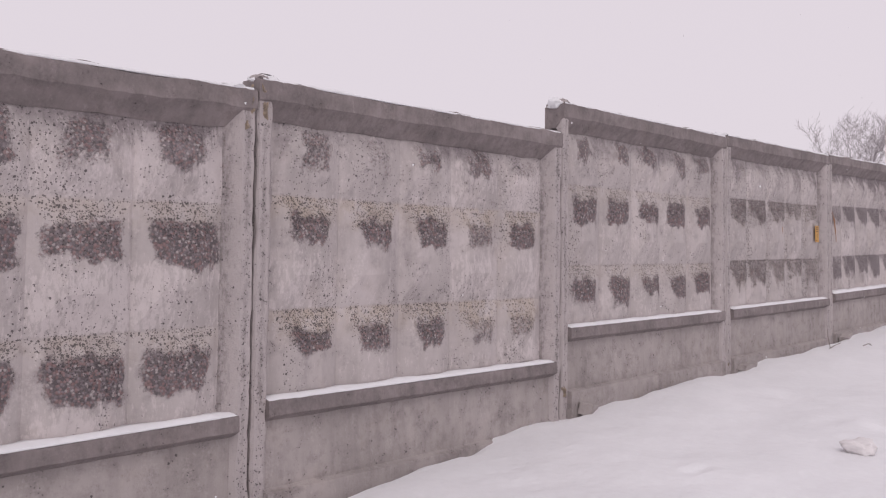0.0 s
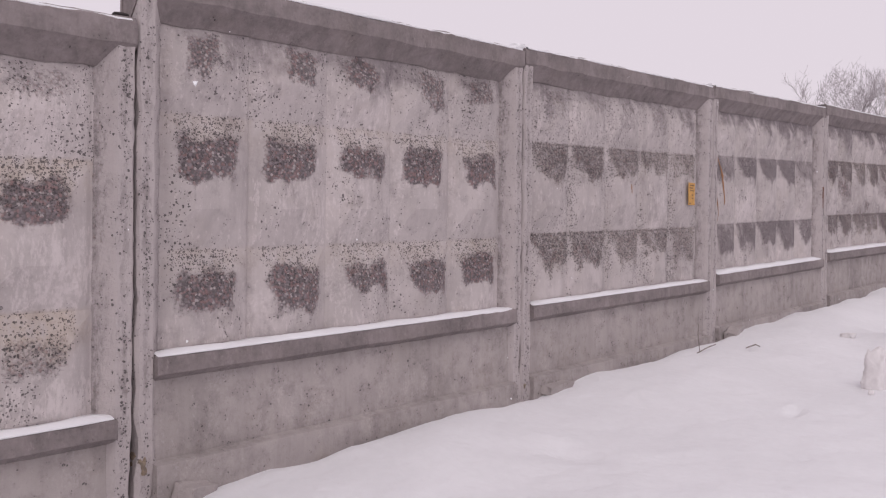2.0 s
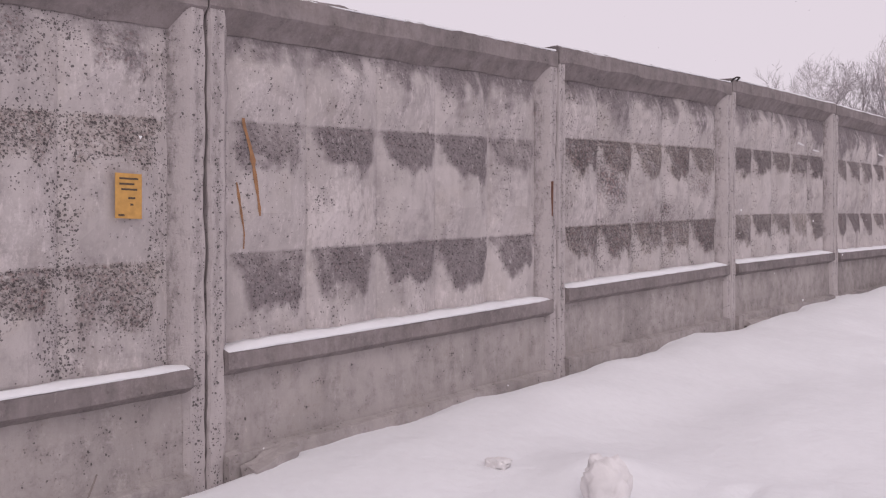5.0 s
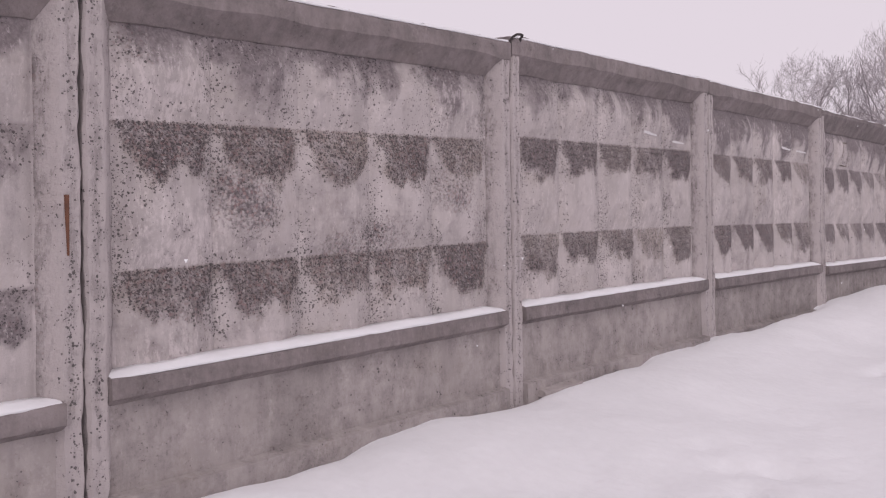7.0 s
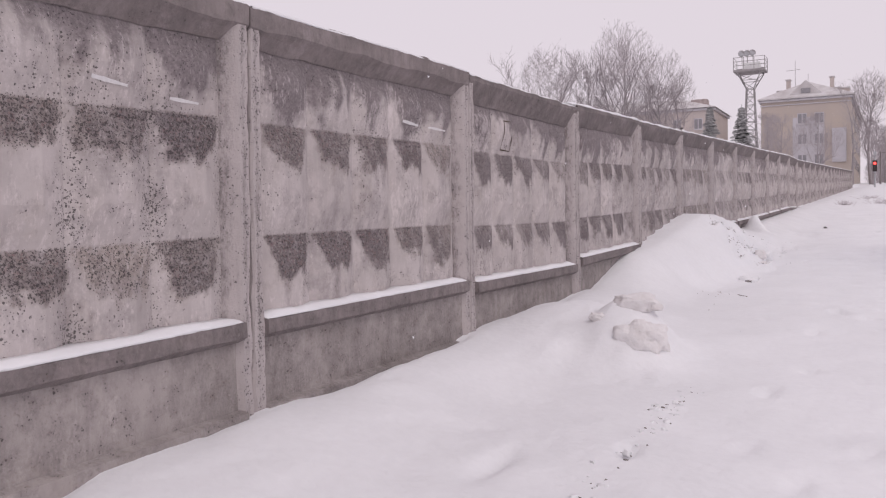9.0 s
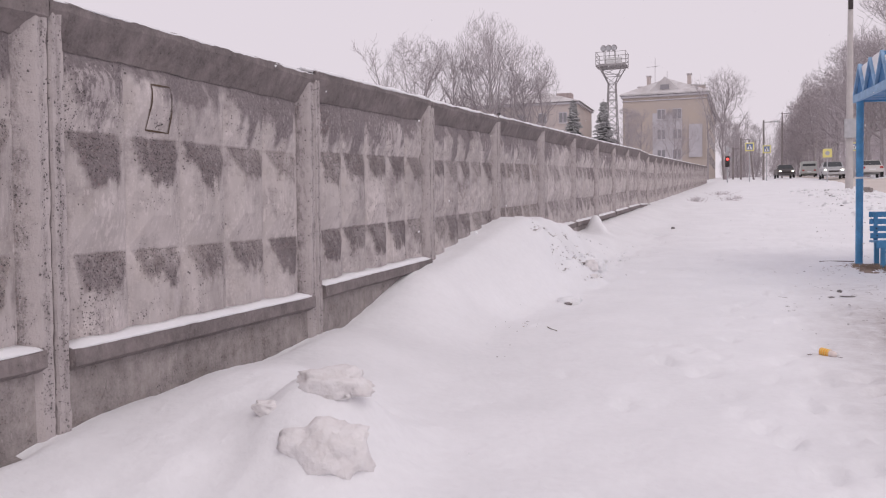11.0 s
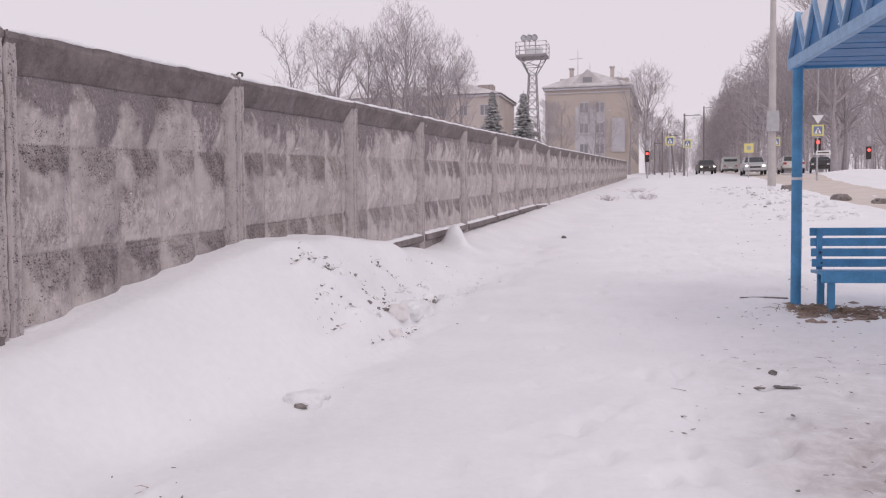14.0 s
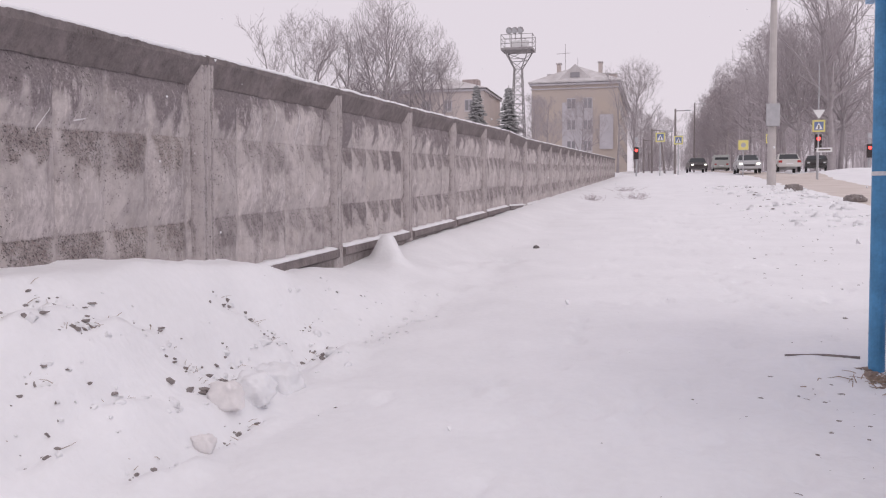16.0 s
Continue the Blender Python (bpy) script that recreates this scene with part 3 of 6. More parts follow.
def fence_panel(k):
    rng = random.Random(100 + k)
    top, slope = TOPS[k]
    length = joint(k + 1) - joint(k)
    near = k <= 14
    led = LEDGE - LEDGE_UP.get(k, 0.0)
    p = thing("fence_panel", Matrix.Translation((0, joint(k), top)), "weathered grey concrete fence panel cast with rows of pyramids", "fence panel", "concrete fence along the path")
    panel_face(k, slope, p, 120 if near else 52, 84 if near else 36, rng, length)
    g = 0.006
    crest = [(-0.16, 0.0), (0.0, 0.0), (0.022, -0.012), (0.022, -0.055), (FACE_X + 0.012, -0.245), (-0.16, -0.245)]
    # from panel 7 on, more of the slope's shade is put into the tone
    extrusion("top_rail", crest if k >= 7 else [(-0.16, 0.0), (0.0, 0.0), (0.022, -0.02), (0.022, -0.125), (-0.02, -0.165), (FACE_X + 0.01, -0.235), (-0.16, -0.235)], g, length - g, 70, slope, RAIL, p, rng, "dark top rail with underside shade in its tone", 0.013, 0.46 if k >= 7 else 0.26)
    rib(g, 0.105, slope, p, rng, 1, 1.6 if k == 1 else 1.0, 0.2 if k >= 7 else 0.0)
    rib(length - 0.105, length - g, slope, p, rng, -1, 1.0, 0.2 if k >= 7 else 0.0)
    extrusion("ledge", [(-0.16, -led + 0.02), (FACE_X + 0.02, -led + 0.02), (0.045, -led), (0.05, -led - 0.085), (-0.012, -led - 0.12), (-0.16, -led - 0.12)], 0.1, length - 0.1, 60, slope, RAIL, p, rng, "", 0.005, 0.42 if k >= 5 else 0.3)
    extrusion("plinth", [(-0.16, -led - 0.115), (-0.022, -led - 0.115), (-0.018, -led - 0.515), (0.05, -led - 0.53), (0.055, -2.9), (-0.16, -2.9)], 0.1, length - 0.1, 30, slope, PLINTH, p, rng, "", 0.005, 0.38 if k >= 6 else (0.2 if k >= 4 else 0.1))
    extrusion("backing", [(-0.17, -0.03), (-0.15, -0.03), (-0.15, -2.9), (-0.17, -2.9)], 0.0, length, 2, slope, RAIL, p, rng)
    return p


def ledge_snow(k):
    """A thin uneven wedge of snow on a panel's ledge."""
    rng = random.Random(900 + k)
    top, slope = TOPS[k]
    length = joint(k + 1) - joint(k)
    led = LEDGE - LEDGE_UP.get(k, 0.0)
    n = 90
    verts, faces = [], []
    sd = rng.uniform(0, 50)
    for a in range(n + 1):
        u = 0.108 + (length - 0.216) * a / n
        e = min(1.0, a / 5, (n - a) / 5)
        th = (0.022 + 0.012 * noise.noise((u * 3 + sd, 0, 0)) + 0.006 * noise.noise((u * 14 + sd, 0, 1))) * e * (0.5 if k <= 2 else 0.8)
        back_up = 0.016 if k <= 2 else 0.028
        fx = 0.045 - 0.012 * (1 - e) + 0.008 * noise.noise((u * 8 + sd, 2, 0))
        back = face_x(u, -led + 0.05) - 0.004
        z = -led + slope * u
        verts += [(back, u, z + 0.016), (back, u, z + back_up + th), ((fx + back) / 2, u, z + 0.018 + th), (fx - 0.012, u, z + 0.006 + th * 0.7), (fx, u, z + 0.002), (fx - 0.02, u, z - 0.001)]
    for a in range(n):
        for c in range(6):
            d = (c + 1) % 6
            faces.append((a * 6 + c, a * 6 + d, a * 6 + 6 + d, a * 6 + 6 + c))
    ob = mesh_object("ledge_snow", verts, faces, SNOW, smooth=True)
    ob.matrix_world = Matrix.Translation((0, joint(k), top))
    return tagged(ob, "thin strip of snow lying on the fence ledge", "snow", "snow on the fence ledges", "stuff")


def rail_snow(k):
    """Patchy snow on the crest of a panel."""
    rng = random.Random(1900 + k)
    top, slope = TOPS[k]
    length = joint(k + 1) - joint(k)
    n = 80
    verts, faces = [], []
    sd = rng.uniform(0, 50)
    cover = 0.75 if k >= 8 else (-0.05 if k >= 5 else -0.12)
    for a in range(n + 1):
        u = 0.03 + (length - 0.06) * a / n
        e = min(1.0, a / 3, (n - a) / 3)
        th = max(-0.012, 0.03 * min(1.0, cover + 0.8 * noise.noise((u * 2.2 + sd, 0, 0)) + 0.35 * noise.noise((u * 9 + sd, 0, 1)))) * e
        z = slope * u
        verts += [(-0.15, u, z - 0.014), (-0.14, u, z + th), (-0.07, u, z + th * 1.2), (-0.004, u, z + th), (0.016, u, z + th * 0.5), (0.018, u, z - 0.014)]
    for a in range(n):
        for c in range(6):
            d = (c + 1) % 6
            faces.append((a * 6 + c, a * 6 + d, a * 6 + 6 + d, a * 6 + 6 + c))
    ob = mesh_object("rail_snow", verts, faces, SNOW, smooth=True)
    ob.matrix_world = Matrix.Translation((0, joint(k), top))
    return tagged(ob, "patchy thin snow on the crest of the fence", "snow", "snow on the fence crest", "stuff")


PANELS = {k: fence_panel(k) for k in TOPS}
for k in TOPS:
    ledge_snow(k)
    rail_snow(k)

# ---- fixings and marks on the fence ----
MORTAR = material("ochre_crumbled_mortar", (0.42, 0.33, 0.24), 0.95, second=(0.20, 0.165, 0.14), scale=22, bump=0.8, fine=70)


def broken_head(k, u, w, d, h, seed, snow=False, drop=0.0, mortar=False):
    """A crumbled lump at the head of a joint."""
    top, slope = TOPS[k]
    bm = bmesh.new()
    bmesh.ops.create_icosphere(bm, subdivisions=3, radius=1)
    for v in bm.verts:
        c = v.co.normalized()
        q = 1 + 0.35 * noise.noise((c.x * 2 + seed, c.y * 2, c.z * 2)) + 0.2 * noise.noise((c.x * 6 + seed, c.y * 6, c.z * 6))
        v.co = Vector((-0.07 + c.x * w * q, u + c.y * d * q, slope * u - drop + c.z * h * q))
    part("snow_cap" if snow else "crumbled_head", bm, SNOW if snow else (MORTAR if mortar else RIB), PANELS[k], "small cap of snow" if snow else ("ochre crumbling mortar in the joint" if mortar else "crumbled concrete joint head"), smooth=snow)


for k, u, w, d, h, sd, sn in ((0, 0.05, 0.085, 0.045, 0.03, 3, False), (0, 0.1, 0.08, 0.10, 0.035, 5, True), (-1, 2.88, 0.09, 0.09, 0.03, 8, True), (1, 0.06, 0.085, 0.075, 0.04, 11, False), (1, 0.02, 0.07, 0.07, 0.05, 14, True),
                              (2, 0.0, 0.07, 0.08, 0.03, 17, True), (3, 0.0, 0.06, 0.06, 0.025, 19, True), (8, 0.0, 0.08, 0.1, 0.03, 23, True), (10, 0.02, 0.08, 0.1, 0.04, 27, False), (10, -0.05, 0.06, 0.07, 0.035, 29, True), (9, 0.0, 0.05, 0.06, 0.03, 31, False)):
    broken_head(k, u, w, d, h, sd, sn)
for k, u, d, h, drop, sd in ((0, 0.035, 0.03, 0.07, 0.06, 41), (0, 0.06, 0.035, 0.09, 0.19, 43), (-1, 2.955, 0.03, 0.10, 0.10, 45), (-1, 2.93, 0.03, 0.05, 0.22, 47), (1, 0.05, 0.03, 0.09, 2.42, 49), (2, 0.03, 0.03, 0.06, 2.48, 52)):
    broken_head(k, u, 0.095, d, h, sd, False, drop, True)
RUST = material("rusty_steel", (0.40, 0.21, 0.10), 0.9, 0.0, second=(0.22, 0.12, 0.07), scale=30, fine=200)
STEEL = material("dark_weathered_steel", (0.07, 0.06, 0.06), 0.7, 0.5, vary=0.4, scale=20)
WHITE_PAINT = material("white_paint_smear", (0.70, 0.685, 0.69), 0.7, vary=0.1, scale=40)
YELLOW = material("faded_orange_notice", (0.58, 0.32, 0.09), 0.7, vary=0.2, scale=25)
INK = material("dark_ink", (0.09, 0.06, 0.04), 0.7, vary=0.2)


def swept(points, r, sides=6):
    """A bent rod: rings along the points, joined into one skin."""
    bm = bmesh.new()
    pts = [Vector(p) for p in points]
    rings = []
    side = None
    for i, p in enumerate(pts):
        d = (pts[min(i + 1, len(pts) - 1)] - pts[max(i - 1, 0)]).normalized()
        side = d.orthogonal().normalized() if side is None else (side - d * side.dot(d)).normalized()
        up = d.cross(side)
        rings.append([bm.verts.new(p + side * (r * math.cos(6.2832 * c / sides)) + up * (r * math.sin(6.2832 * c / sides))) for c in range(sides)])
    for q0, q1 in zip(rings, rings[1:]):
        for c in range(sides):
            e = (c + 1) % sides
            bm.faces.new((q0[c], q0[e], q1[e], q1[c]))
    bm.faces.new(rings[0][::-1])
    bm.faces.new(rings[-1])
    return bm


def lifting_loop(k, u, height, width, tilt=0.0):
    top, slope = TOPS[k]
    pts = [(-0.07 + tilt * math.sin(math.pi * a / 12), u - width / 2 * math.cos(math.pi * a / 12), slope * u - 0.12 + (0.12 + height) * min(1, 1.25 * math.sin(math.pi * a / 12))) for a in range(13)]
    part("lifting_loop", swept(pts, 0.009), STEEL, PANELS[k], "bent steel lifting loop")


for k, u, h, w, tl in ((0, 0.10, 0.03, 0.16, 0.03), (1, 0.09, 0.02, 0.14, 0.05), (5, 0.05, 0.0, 0.12, 0.14), (0, 2.93, 0.02, 0.12, 0.06), (2, 0.06, 0.02, 0.1, 0.0), (10, 0.07, 0.05, 0.14, 0.08), (3, 0.05, 0.02, 0.1, 0.02)):
    lifting_loop(k, u, h, w, tl)


part("tie_bar", rod((-0.05, 2.78, 0.07), (-0.05, 3.0, 0.075), 0.006, 0.006, 6), STEEL, PANELS[0], "thin steel tie bar")


def draped(name, k, u0, u1, v0, v1, mat, label, n=14, width=0.02, proud=0.004, jag=0.3):
    """A narrow mark that follows the relief of a panel from one point to another."""
    slope = TOPS[k][1]
    verts, faces = [], []
    along_u = abs(u1 - u0) > abs(v1 - v0)
    for a in range(n + 1):
        f = a / n
        u, v = u0 + (u1 - u0) * f, v0 + (v1 - v0) * f
        w = width * (0.6 + 0.4 * math.sin(math.pi * min(1, f * 1.2 + 0.1))) * (1 + jag * noise.noise((u * 30, v * 30, k)))
        du, dv = (0, w / 2) if along_u else (w / 2, 0)
        for q in (-1, 1):
            verts.append((face_x(u + q * du, v + q * dv) + proud, u + q * du, v + q * dv + slope * u))
    for a in range(n):
        faces.append((2 * a, 2 * a + 1, 2 * a + 3, 2 * a + 2))
    part_ob = mesh_object(name, verts, faces, mat, PANELS[k], label)
    return part_ob


draped("paint_mark", 5, 1.90, 2.13, -0.545, -0.57, WHITE_PAINT, "short white paint smear", width=0.024)
draped("paint_mark", 5, 2.43, 2.65, -0.605, -0.615, WHITE_PAINT, "short white paint smear", width=0.02)
draped("paint_mark", 6, 1.90, 2.16, -0.53, -0.55, WHITE_PAINT, "short white paint smear", width=0.025)
draped("paint_mark", 6, 2.36, 2.65, -0.55, -0.56, WHITE_PAINT, "short white paint smear", width=0.02)
draped("rust_streak", 3, 0.27, 0.34, -0.66, -1.18, RUST, "brown rust run", width=0.022, jag=0.8)
draped("rust_streak", 3, 0.22, 0.27, -1.0, -1.35, RUST, "brown rust run", width=0.012, jag=0.8)
draped("rust_streak", 2, 1.55, 1.56, -0.98, -1.06, RUST, "brown rust run", width=0.014)
for a, b, c, d in ((0.49, 0.47, -0.35, -0.63), (0.47, 0.70, -0.63, -0.635), (0.70, 0.69, -0.64, -0.34), (0.49, 0.69, -0.345, -0.34)):
    draped("scrawl", 7, a + 0.4, b + 0.4, c, d, INK, "thin dark scrawled line", width=0.014)
for q, (a, b, c, d) in enumerate(((1.15, 1.05, -0.35, -0.7), (1.05, 1.16, -0.7, -0.55), (1.45, 1.4, -0.3, -0.62), (1.4, 1.52, -0.62, -0.6), (2.0, 1.98, -0.35, -0.75))):
    draped("paint_mark", 10 if q % 2 else 11, a, b, c, d, WHITE_PAINT, "thin white scratch", width=0.012)
streak_ob = rod((0.012, 2.925, -0.84), (0.012, 2.93, -1.10), 0.012, 0.005, sides=6)
DARK_RUST = material("dark_rust", (0.20, 0.085, 0.05), 0.9, second=(0.11, 0.055, 0.04), scale=30, fine=200)
part("rust_streak", streak_ob, DARK_RUST, PANELS[3], "rusty bar showing in the rib")


def notice():
    top, slope = TOPS[2]
    u0, v0 = 2.52, -0.95
    n = thing("paper_notice", Matrix.Translation((face_x(u0 + 0.08, v0 - 0.1) + 0.03, joint(2) + u0, top + slope * u0 + v0)) @ pose(0, 0, 0, 0, 0, 3), "small faded orange paper notice stuck on the concrete fence", "notice")
    bm = bmesh.new()
    box(bm, -0.002, 0.002, 0.0, 0.135, -0.21, 0.0, 0.001)
    part("sheet", bm, YELLOW, n)
    rows = ((0.02, 0.115, -0.02), (0.02, 0.095, -0.045), (0.03, 0.11, -0.07), (0.065, 0.10, -0.11), (0.075, 0.09, -0.14), (0.015, 0.045, -0.19))
    for a, b, z in rows:
        bm = bmesh.new()
        box(bm, 0.002, 0.0035, a, b, z - 0.009, z)
        part("text_bar", bm, INK, n)
    return n


notice()

# ---- bus shelter ----
BLUE = material("worn_blue_paint", (0.075, 0.27, 0.50), 0.5, vary=0.3, scale=5, bump=0.15, fine=45)
BLUE_LIGHT = material("pale_blue_paint", (0.26, 0.42, 0.62), 0.55, vary=0.2, scale=8)
BLUE_BOARD = material("blue_boards", (0.05, 0.19, 0.42), 0.55, vary=0.3, scale=4, fine=40)
EARTH = material("frozen_earth", (0.31, 0.24, 0.20), 0.95, vary=0.45, scale=9, bump=0.6, fine=50)
CLOD = material("snowy_dirt_clod", (0.36, 0.325, 0.32), 0.95, second=(0.13, 0.11, 0.10), scale=14, bump=0.6, fine=60)
DARK_STONE = material("dark_stone", (0.19, 0.172, 0.17), 0.9, vary=0.4, scale=30)
ICE = material("dirty_ice", (0.79, 0.76, 0.762), 0.6, vary=0.12, scale=7, bump=0.4, fine=25)


def gz(x, y):
    return float(ground_z(x, min(y, 200.0))) + relief(x, y)


SHELTER = pose(5.236, 33.053, 0, 0, 0, 8)
SH_Z = 3.50


def bus_shelter():
    """Local x runs into the shelter, local -y towards the walker."""
    s = thing("bus_shelter", SHELTER, "blue painted steel bus shelter with a folded zigzag roof", "bus shelter")
    base = gz(5.236, 33.05)
    for x, y in ((0, 0), (0, -3.75), (2.3, 0), (2.3, -3.75)):
        post = part("post", rod((x, y, base - 0.3), (x, y, SH_Z), 0.057, 0.057, 18), BLUE, s, smooth=False)
        part("collar", rod((x, y, SH_Z - 1.27), (x, y, SH_Z - 1.24), 0.0595, 0.0595, 18), WHITE_PAINT, post, "chipped pale band")
    n, pitch, h = 7, 0.6, 0.46
    y_end = 0.12 - n * pitch
    for x in (-0.06, 2.3):
        part("beam", boxed(x - 0.02, x + 0.04, y_end, 0.14, SH_Z - 0.02, SH_Z + 0.10, 0.006), BLUE_LIGHT, s, "pale blue edge beam")
    for y in (0.1, y_end):
        part("beam", boxed(-0.04, 2.3, y - 0.03, y + 0.03, SH_Z - 0.01, SH_Z + 0.08, 0.005), BLUE, s)
    count = 16
    w = (0.10 - y_end) / count
    for i in range(count):
        y1 = 0.07 - i * w
        part("board", boxed(0.0, 2.27, y1 - w + 0.012, y1, SH_Z + 0.015 + 0.006 * (i % 3), SH_Z + 0.04 + 0.006 * (i % 3), 0.003), BLUE_BOARD, s)
    for i in range(n):
        ya = 0.12 - i * pitch
        ym, yb = ya - pitch / 2, ya - pitch
        zb, zt = SH_Z + 0.10, SH_Z + 0.10 + h
        fold = bmesh.new()
        for p, q in (((ya, zb), (ym, zt)), ((ym, zt), (yb, zb))):
            vs = [fold.verts.new(c) for c in ((-0.05, p[0], p[1]), (2.36, p[0], p[1]), (2.36, q[0], q[1]), (-0.05, q[0], q[1]),
                                              (-0.05, p[0], p[1] - 0.012), (2.36, p[0], p[1] - 0.012), (2.36, q[0], q[1] - 0.012), (-0.05, q[0], q[1] - 0.012))]
            for f in ((0, 1, 2, 3), (7, 6, 5, 4), (0, 4, 5, 1), (1, 5, 6, 2), (2, 6, 7, 3), (3, 7, 4, 0)):
                fold.faces.new([vs[c] for c in f])
        part("roof_fold", fold, BLUE_BOARD, s)
        gable = bmesh.new()
        vs = [gable.verts.new(c) for c in ((-0.035, ya - 0.03, zb), (-0.035, yb + 0.03, zb), (-0.035, ym, zt - 0.03), (-0.02, ya - 0.03, zb), (-0.02, yb + 0.03, zb), (-0.02, ym, zt - 0.03))]
        for f in ((0, 2, 1), (3, 4, 5), (0, 1, 4, 3), (1, 2, 5, 4), (2, 0, 3, 5)):
            gable.faces.new([vs[c] for c in f])
        part("gable_infill", gable, BLUE_BOARD, s, "dark blue triangular infill")
        for p, q in (((ya, zb), (ym, zt)), ((ym, zt), (yb, zb))):
            bar = bmesh.new()
            d = Vector((0, q[0] - p[0], q[1] - p[1]))
            mm = Matrix.Translation((-0.06, (p[0] + q[0]) / 2, (p[1] + q[1]) / 2)) @ d.to_track_quat("Z", "X").to_matrix().to_4x4()
            box(bar, -0.02, 0.02, -0.024, 0.024, -d.length / 2, d.length / 2, 0.004, mm)
            part("edge_bar", bar, BLUE_LIGHT, s, "pale blue edge trim")
    return s


bus_shelter()


def valley_snow():
    """Snow that fills the folds of the shelter roof."""
    n, pitch, h = 7, 0.6, 0.46
    verts, faces = [], []
    for i in range(n - 1):
        yv = 0.12 - (i + 1) * pitch
        zb = SH_Z + 0.115
        fill = 0.40 + 0.05 * math.sin(i * 2.1)
        half = pitch / 2 * fill / h
        b = len(verts)
        for x in (-0.045, 2.35):
            verts += [(x, yv, zb), (x, yv - half, zb + fill), (x, yv - half * 0.4, zb + fill + 0.02), (x, yv + half * 0.5, zb + fill + 0.015), (x, yv + half, zb + fill)]
        faces += [(b, b + 1, b + 2, b + 3, b + 4), (b + 9, b + 8, b + 7, b + 6, b + 5)]
        faces += [(b + c, b + 5 + c, b + 5 + (c + 1) % 5, b + (c + 1) % 5) for c in range(5)]
    ob = mesh_object("roof_snow", verts, faces, SNOW)
    ob.matrix_world = SHELTER
    tagged(ob, "white snow filling the folds of the shelter roof", "snow", kind="stuff")


valley_snow()


def bench(m, length, label):
    b = thing("bench", m, label, "bench", "benches in the shelter")
    for i, z in enumerate((0.50, 0.615, 0.73, 0.845)):
        y = 0.40 + 0.03 * i
        slat = part("back_slat", boxed(0.0, length, y, y + 0.028, z - 0.045, z + 0.045, 0.006), BLUE, b)
        for x in (0.1, length - 0.1):
            part("bolt", rod((x, y - 0.004, z), (x, y + 0.01, z), 0.012, 0.012, 8), STEEL, slat)
    for i in range(3):
        part("seat_slat", boxed(-0.03, length + 0.03, -0.02 + 0.13 * i, 0.10 + 0.13 * i, 0.395, 0.43, 0.006), BLUE_LIGHT if i else BLUE, b, "scuffed pale blue slat" if i else "")
    part("apron", boxed(-0.03, length + 0.03, -0.045, -0.02, 0.31, 0.425, 0.005), BLUE, b)
    for x in (0.09, length - 0.12):
        part("leg", boxed(x - 0.035, x + 0.035, 0.0, 0.06, -0.1, 0.395, 0.005), BLUE, b)
        part("leg", boxed(x - 0.035, x + 0.035, 0.36, 0.42, -0.1, 0.395, 0.005), BLUE, b)
        part("back_post", boxed(x - 0.03, x + 0.03, 0.43, 0.47, 0.39, 0.88, 0.005), BLUE, b)
    return b


bench(SHELTER @ Matrix.Translation((0.14, -0.52, gz(5.4, 32.7) + 0.0)), 1.85, "blue slatted wooden bench on trampled snow under the shelter")
bench(SHELTER @ Matrix.Translation((1.80, -1.0, gz(6.6, 31.5))) @ pose(0, 0, 0, 0, 0, -90), 1.8, "blue slatted wooden bench along the shelter side")


def scatter(name, spots, mat, label, category, flat=0.5, seed=1, snowy=False):
    """Many small irregular clods, joined."""
    rng = random.Random(seed)
    verts, faces = [], []
    ico = bmesh.new()
    bmesh.ops.create_icosphere(ico, subdivisions=2 if snowy else 1, radius=1)
    bv = [v.co.copy() for v in ico.verts]
    ico.verts.index_update()
    bf = [tuple(v.index for v in f.verts) for f in ico.faces]
    ico.free()
    for x, y, r in spots:
        z = gz(x, y)
        a = rng.uniform(0, 6.28)
        sx, sy, sz = r * rng.uniform(0.7, 1.7), r * rng.uniform(0.5, 0.9), r * flat * rng.uniform(0.6, 1.2)
        o = len(verts)
        sd = rng.uniform(0, 90)
        for c in bv:
            q = 1 + 0.9 * noise.noise((c.x * 1.6 + sd, c.y * 1.6, c.z * 1.6))
            lx, ly = c.x * sx * q, c.y * sy * q
            verts.append((x + lx * math.cos(a) - ly * math.sin(a), y + lx * math.sin(a) + ly * math.cos(a), z + c.z * sz * q - sz * (0.15 if snowy else 0.0)))
        faces += [tuple(o + i for i in f) for f in bf]
    ob = mesh_object(name, verts, faces, mat, smooth=snowy)
    return tagged(ob, label, category, kind="stuff")


rs = random.Random(5)
spots, snow_spots = [], []
# dark clods also stand in for shaded hollows under the crust
for bx, by, big in BREAKS:
    for _ in range(round(7 * big)):
        x, y, r = bx + rs.gauss(0, 0.03 * big), by + rs.gauss(0, 0.11 * big), big * (0.007 + 0.022 * rs.random() ** 1.5)
        spots.append((x, y, r))
        if rs.random() < 0.5:
            snow_spots.append((x + rs.gauss(0, 0.03), y + r * rs.uniform(0.7, 1.6), r * rs.uniform(0.8, 1.3)))
for _ in range(70):
    x, y, r = rs.gauss(0.85, 0.32), rs.uniform(29.3, 35), 0.004 + 0.012 * rs.random() ** 2
    spots.append((x, y, r))
    snow_spots.append((x, y + r, r * 1.5))
for _ in range(24):
    snow_spots.append((1.28 + rs.gauss(0, 0.1), rs.uniform(30, 36), 0.012 + 0.035 * rs.random() ** 2))
for _ in range(45):
    snow_spots.append((rs.gauss(0.95, 0.25), rs.uniform(30, 35), 0.015 + 0.04 * rs.random() ** 2))
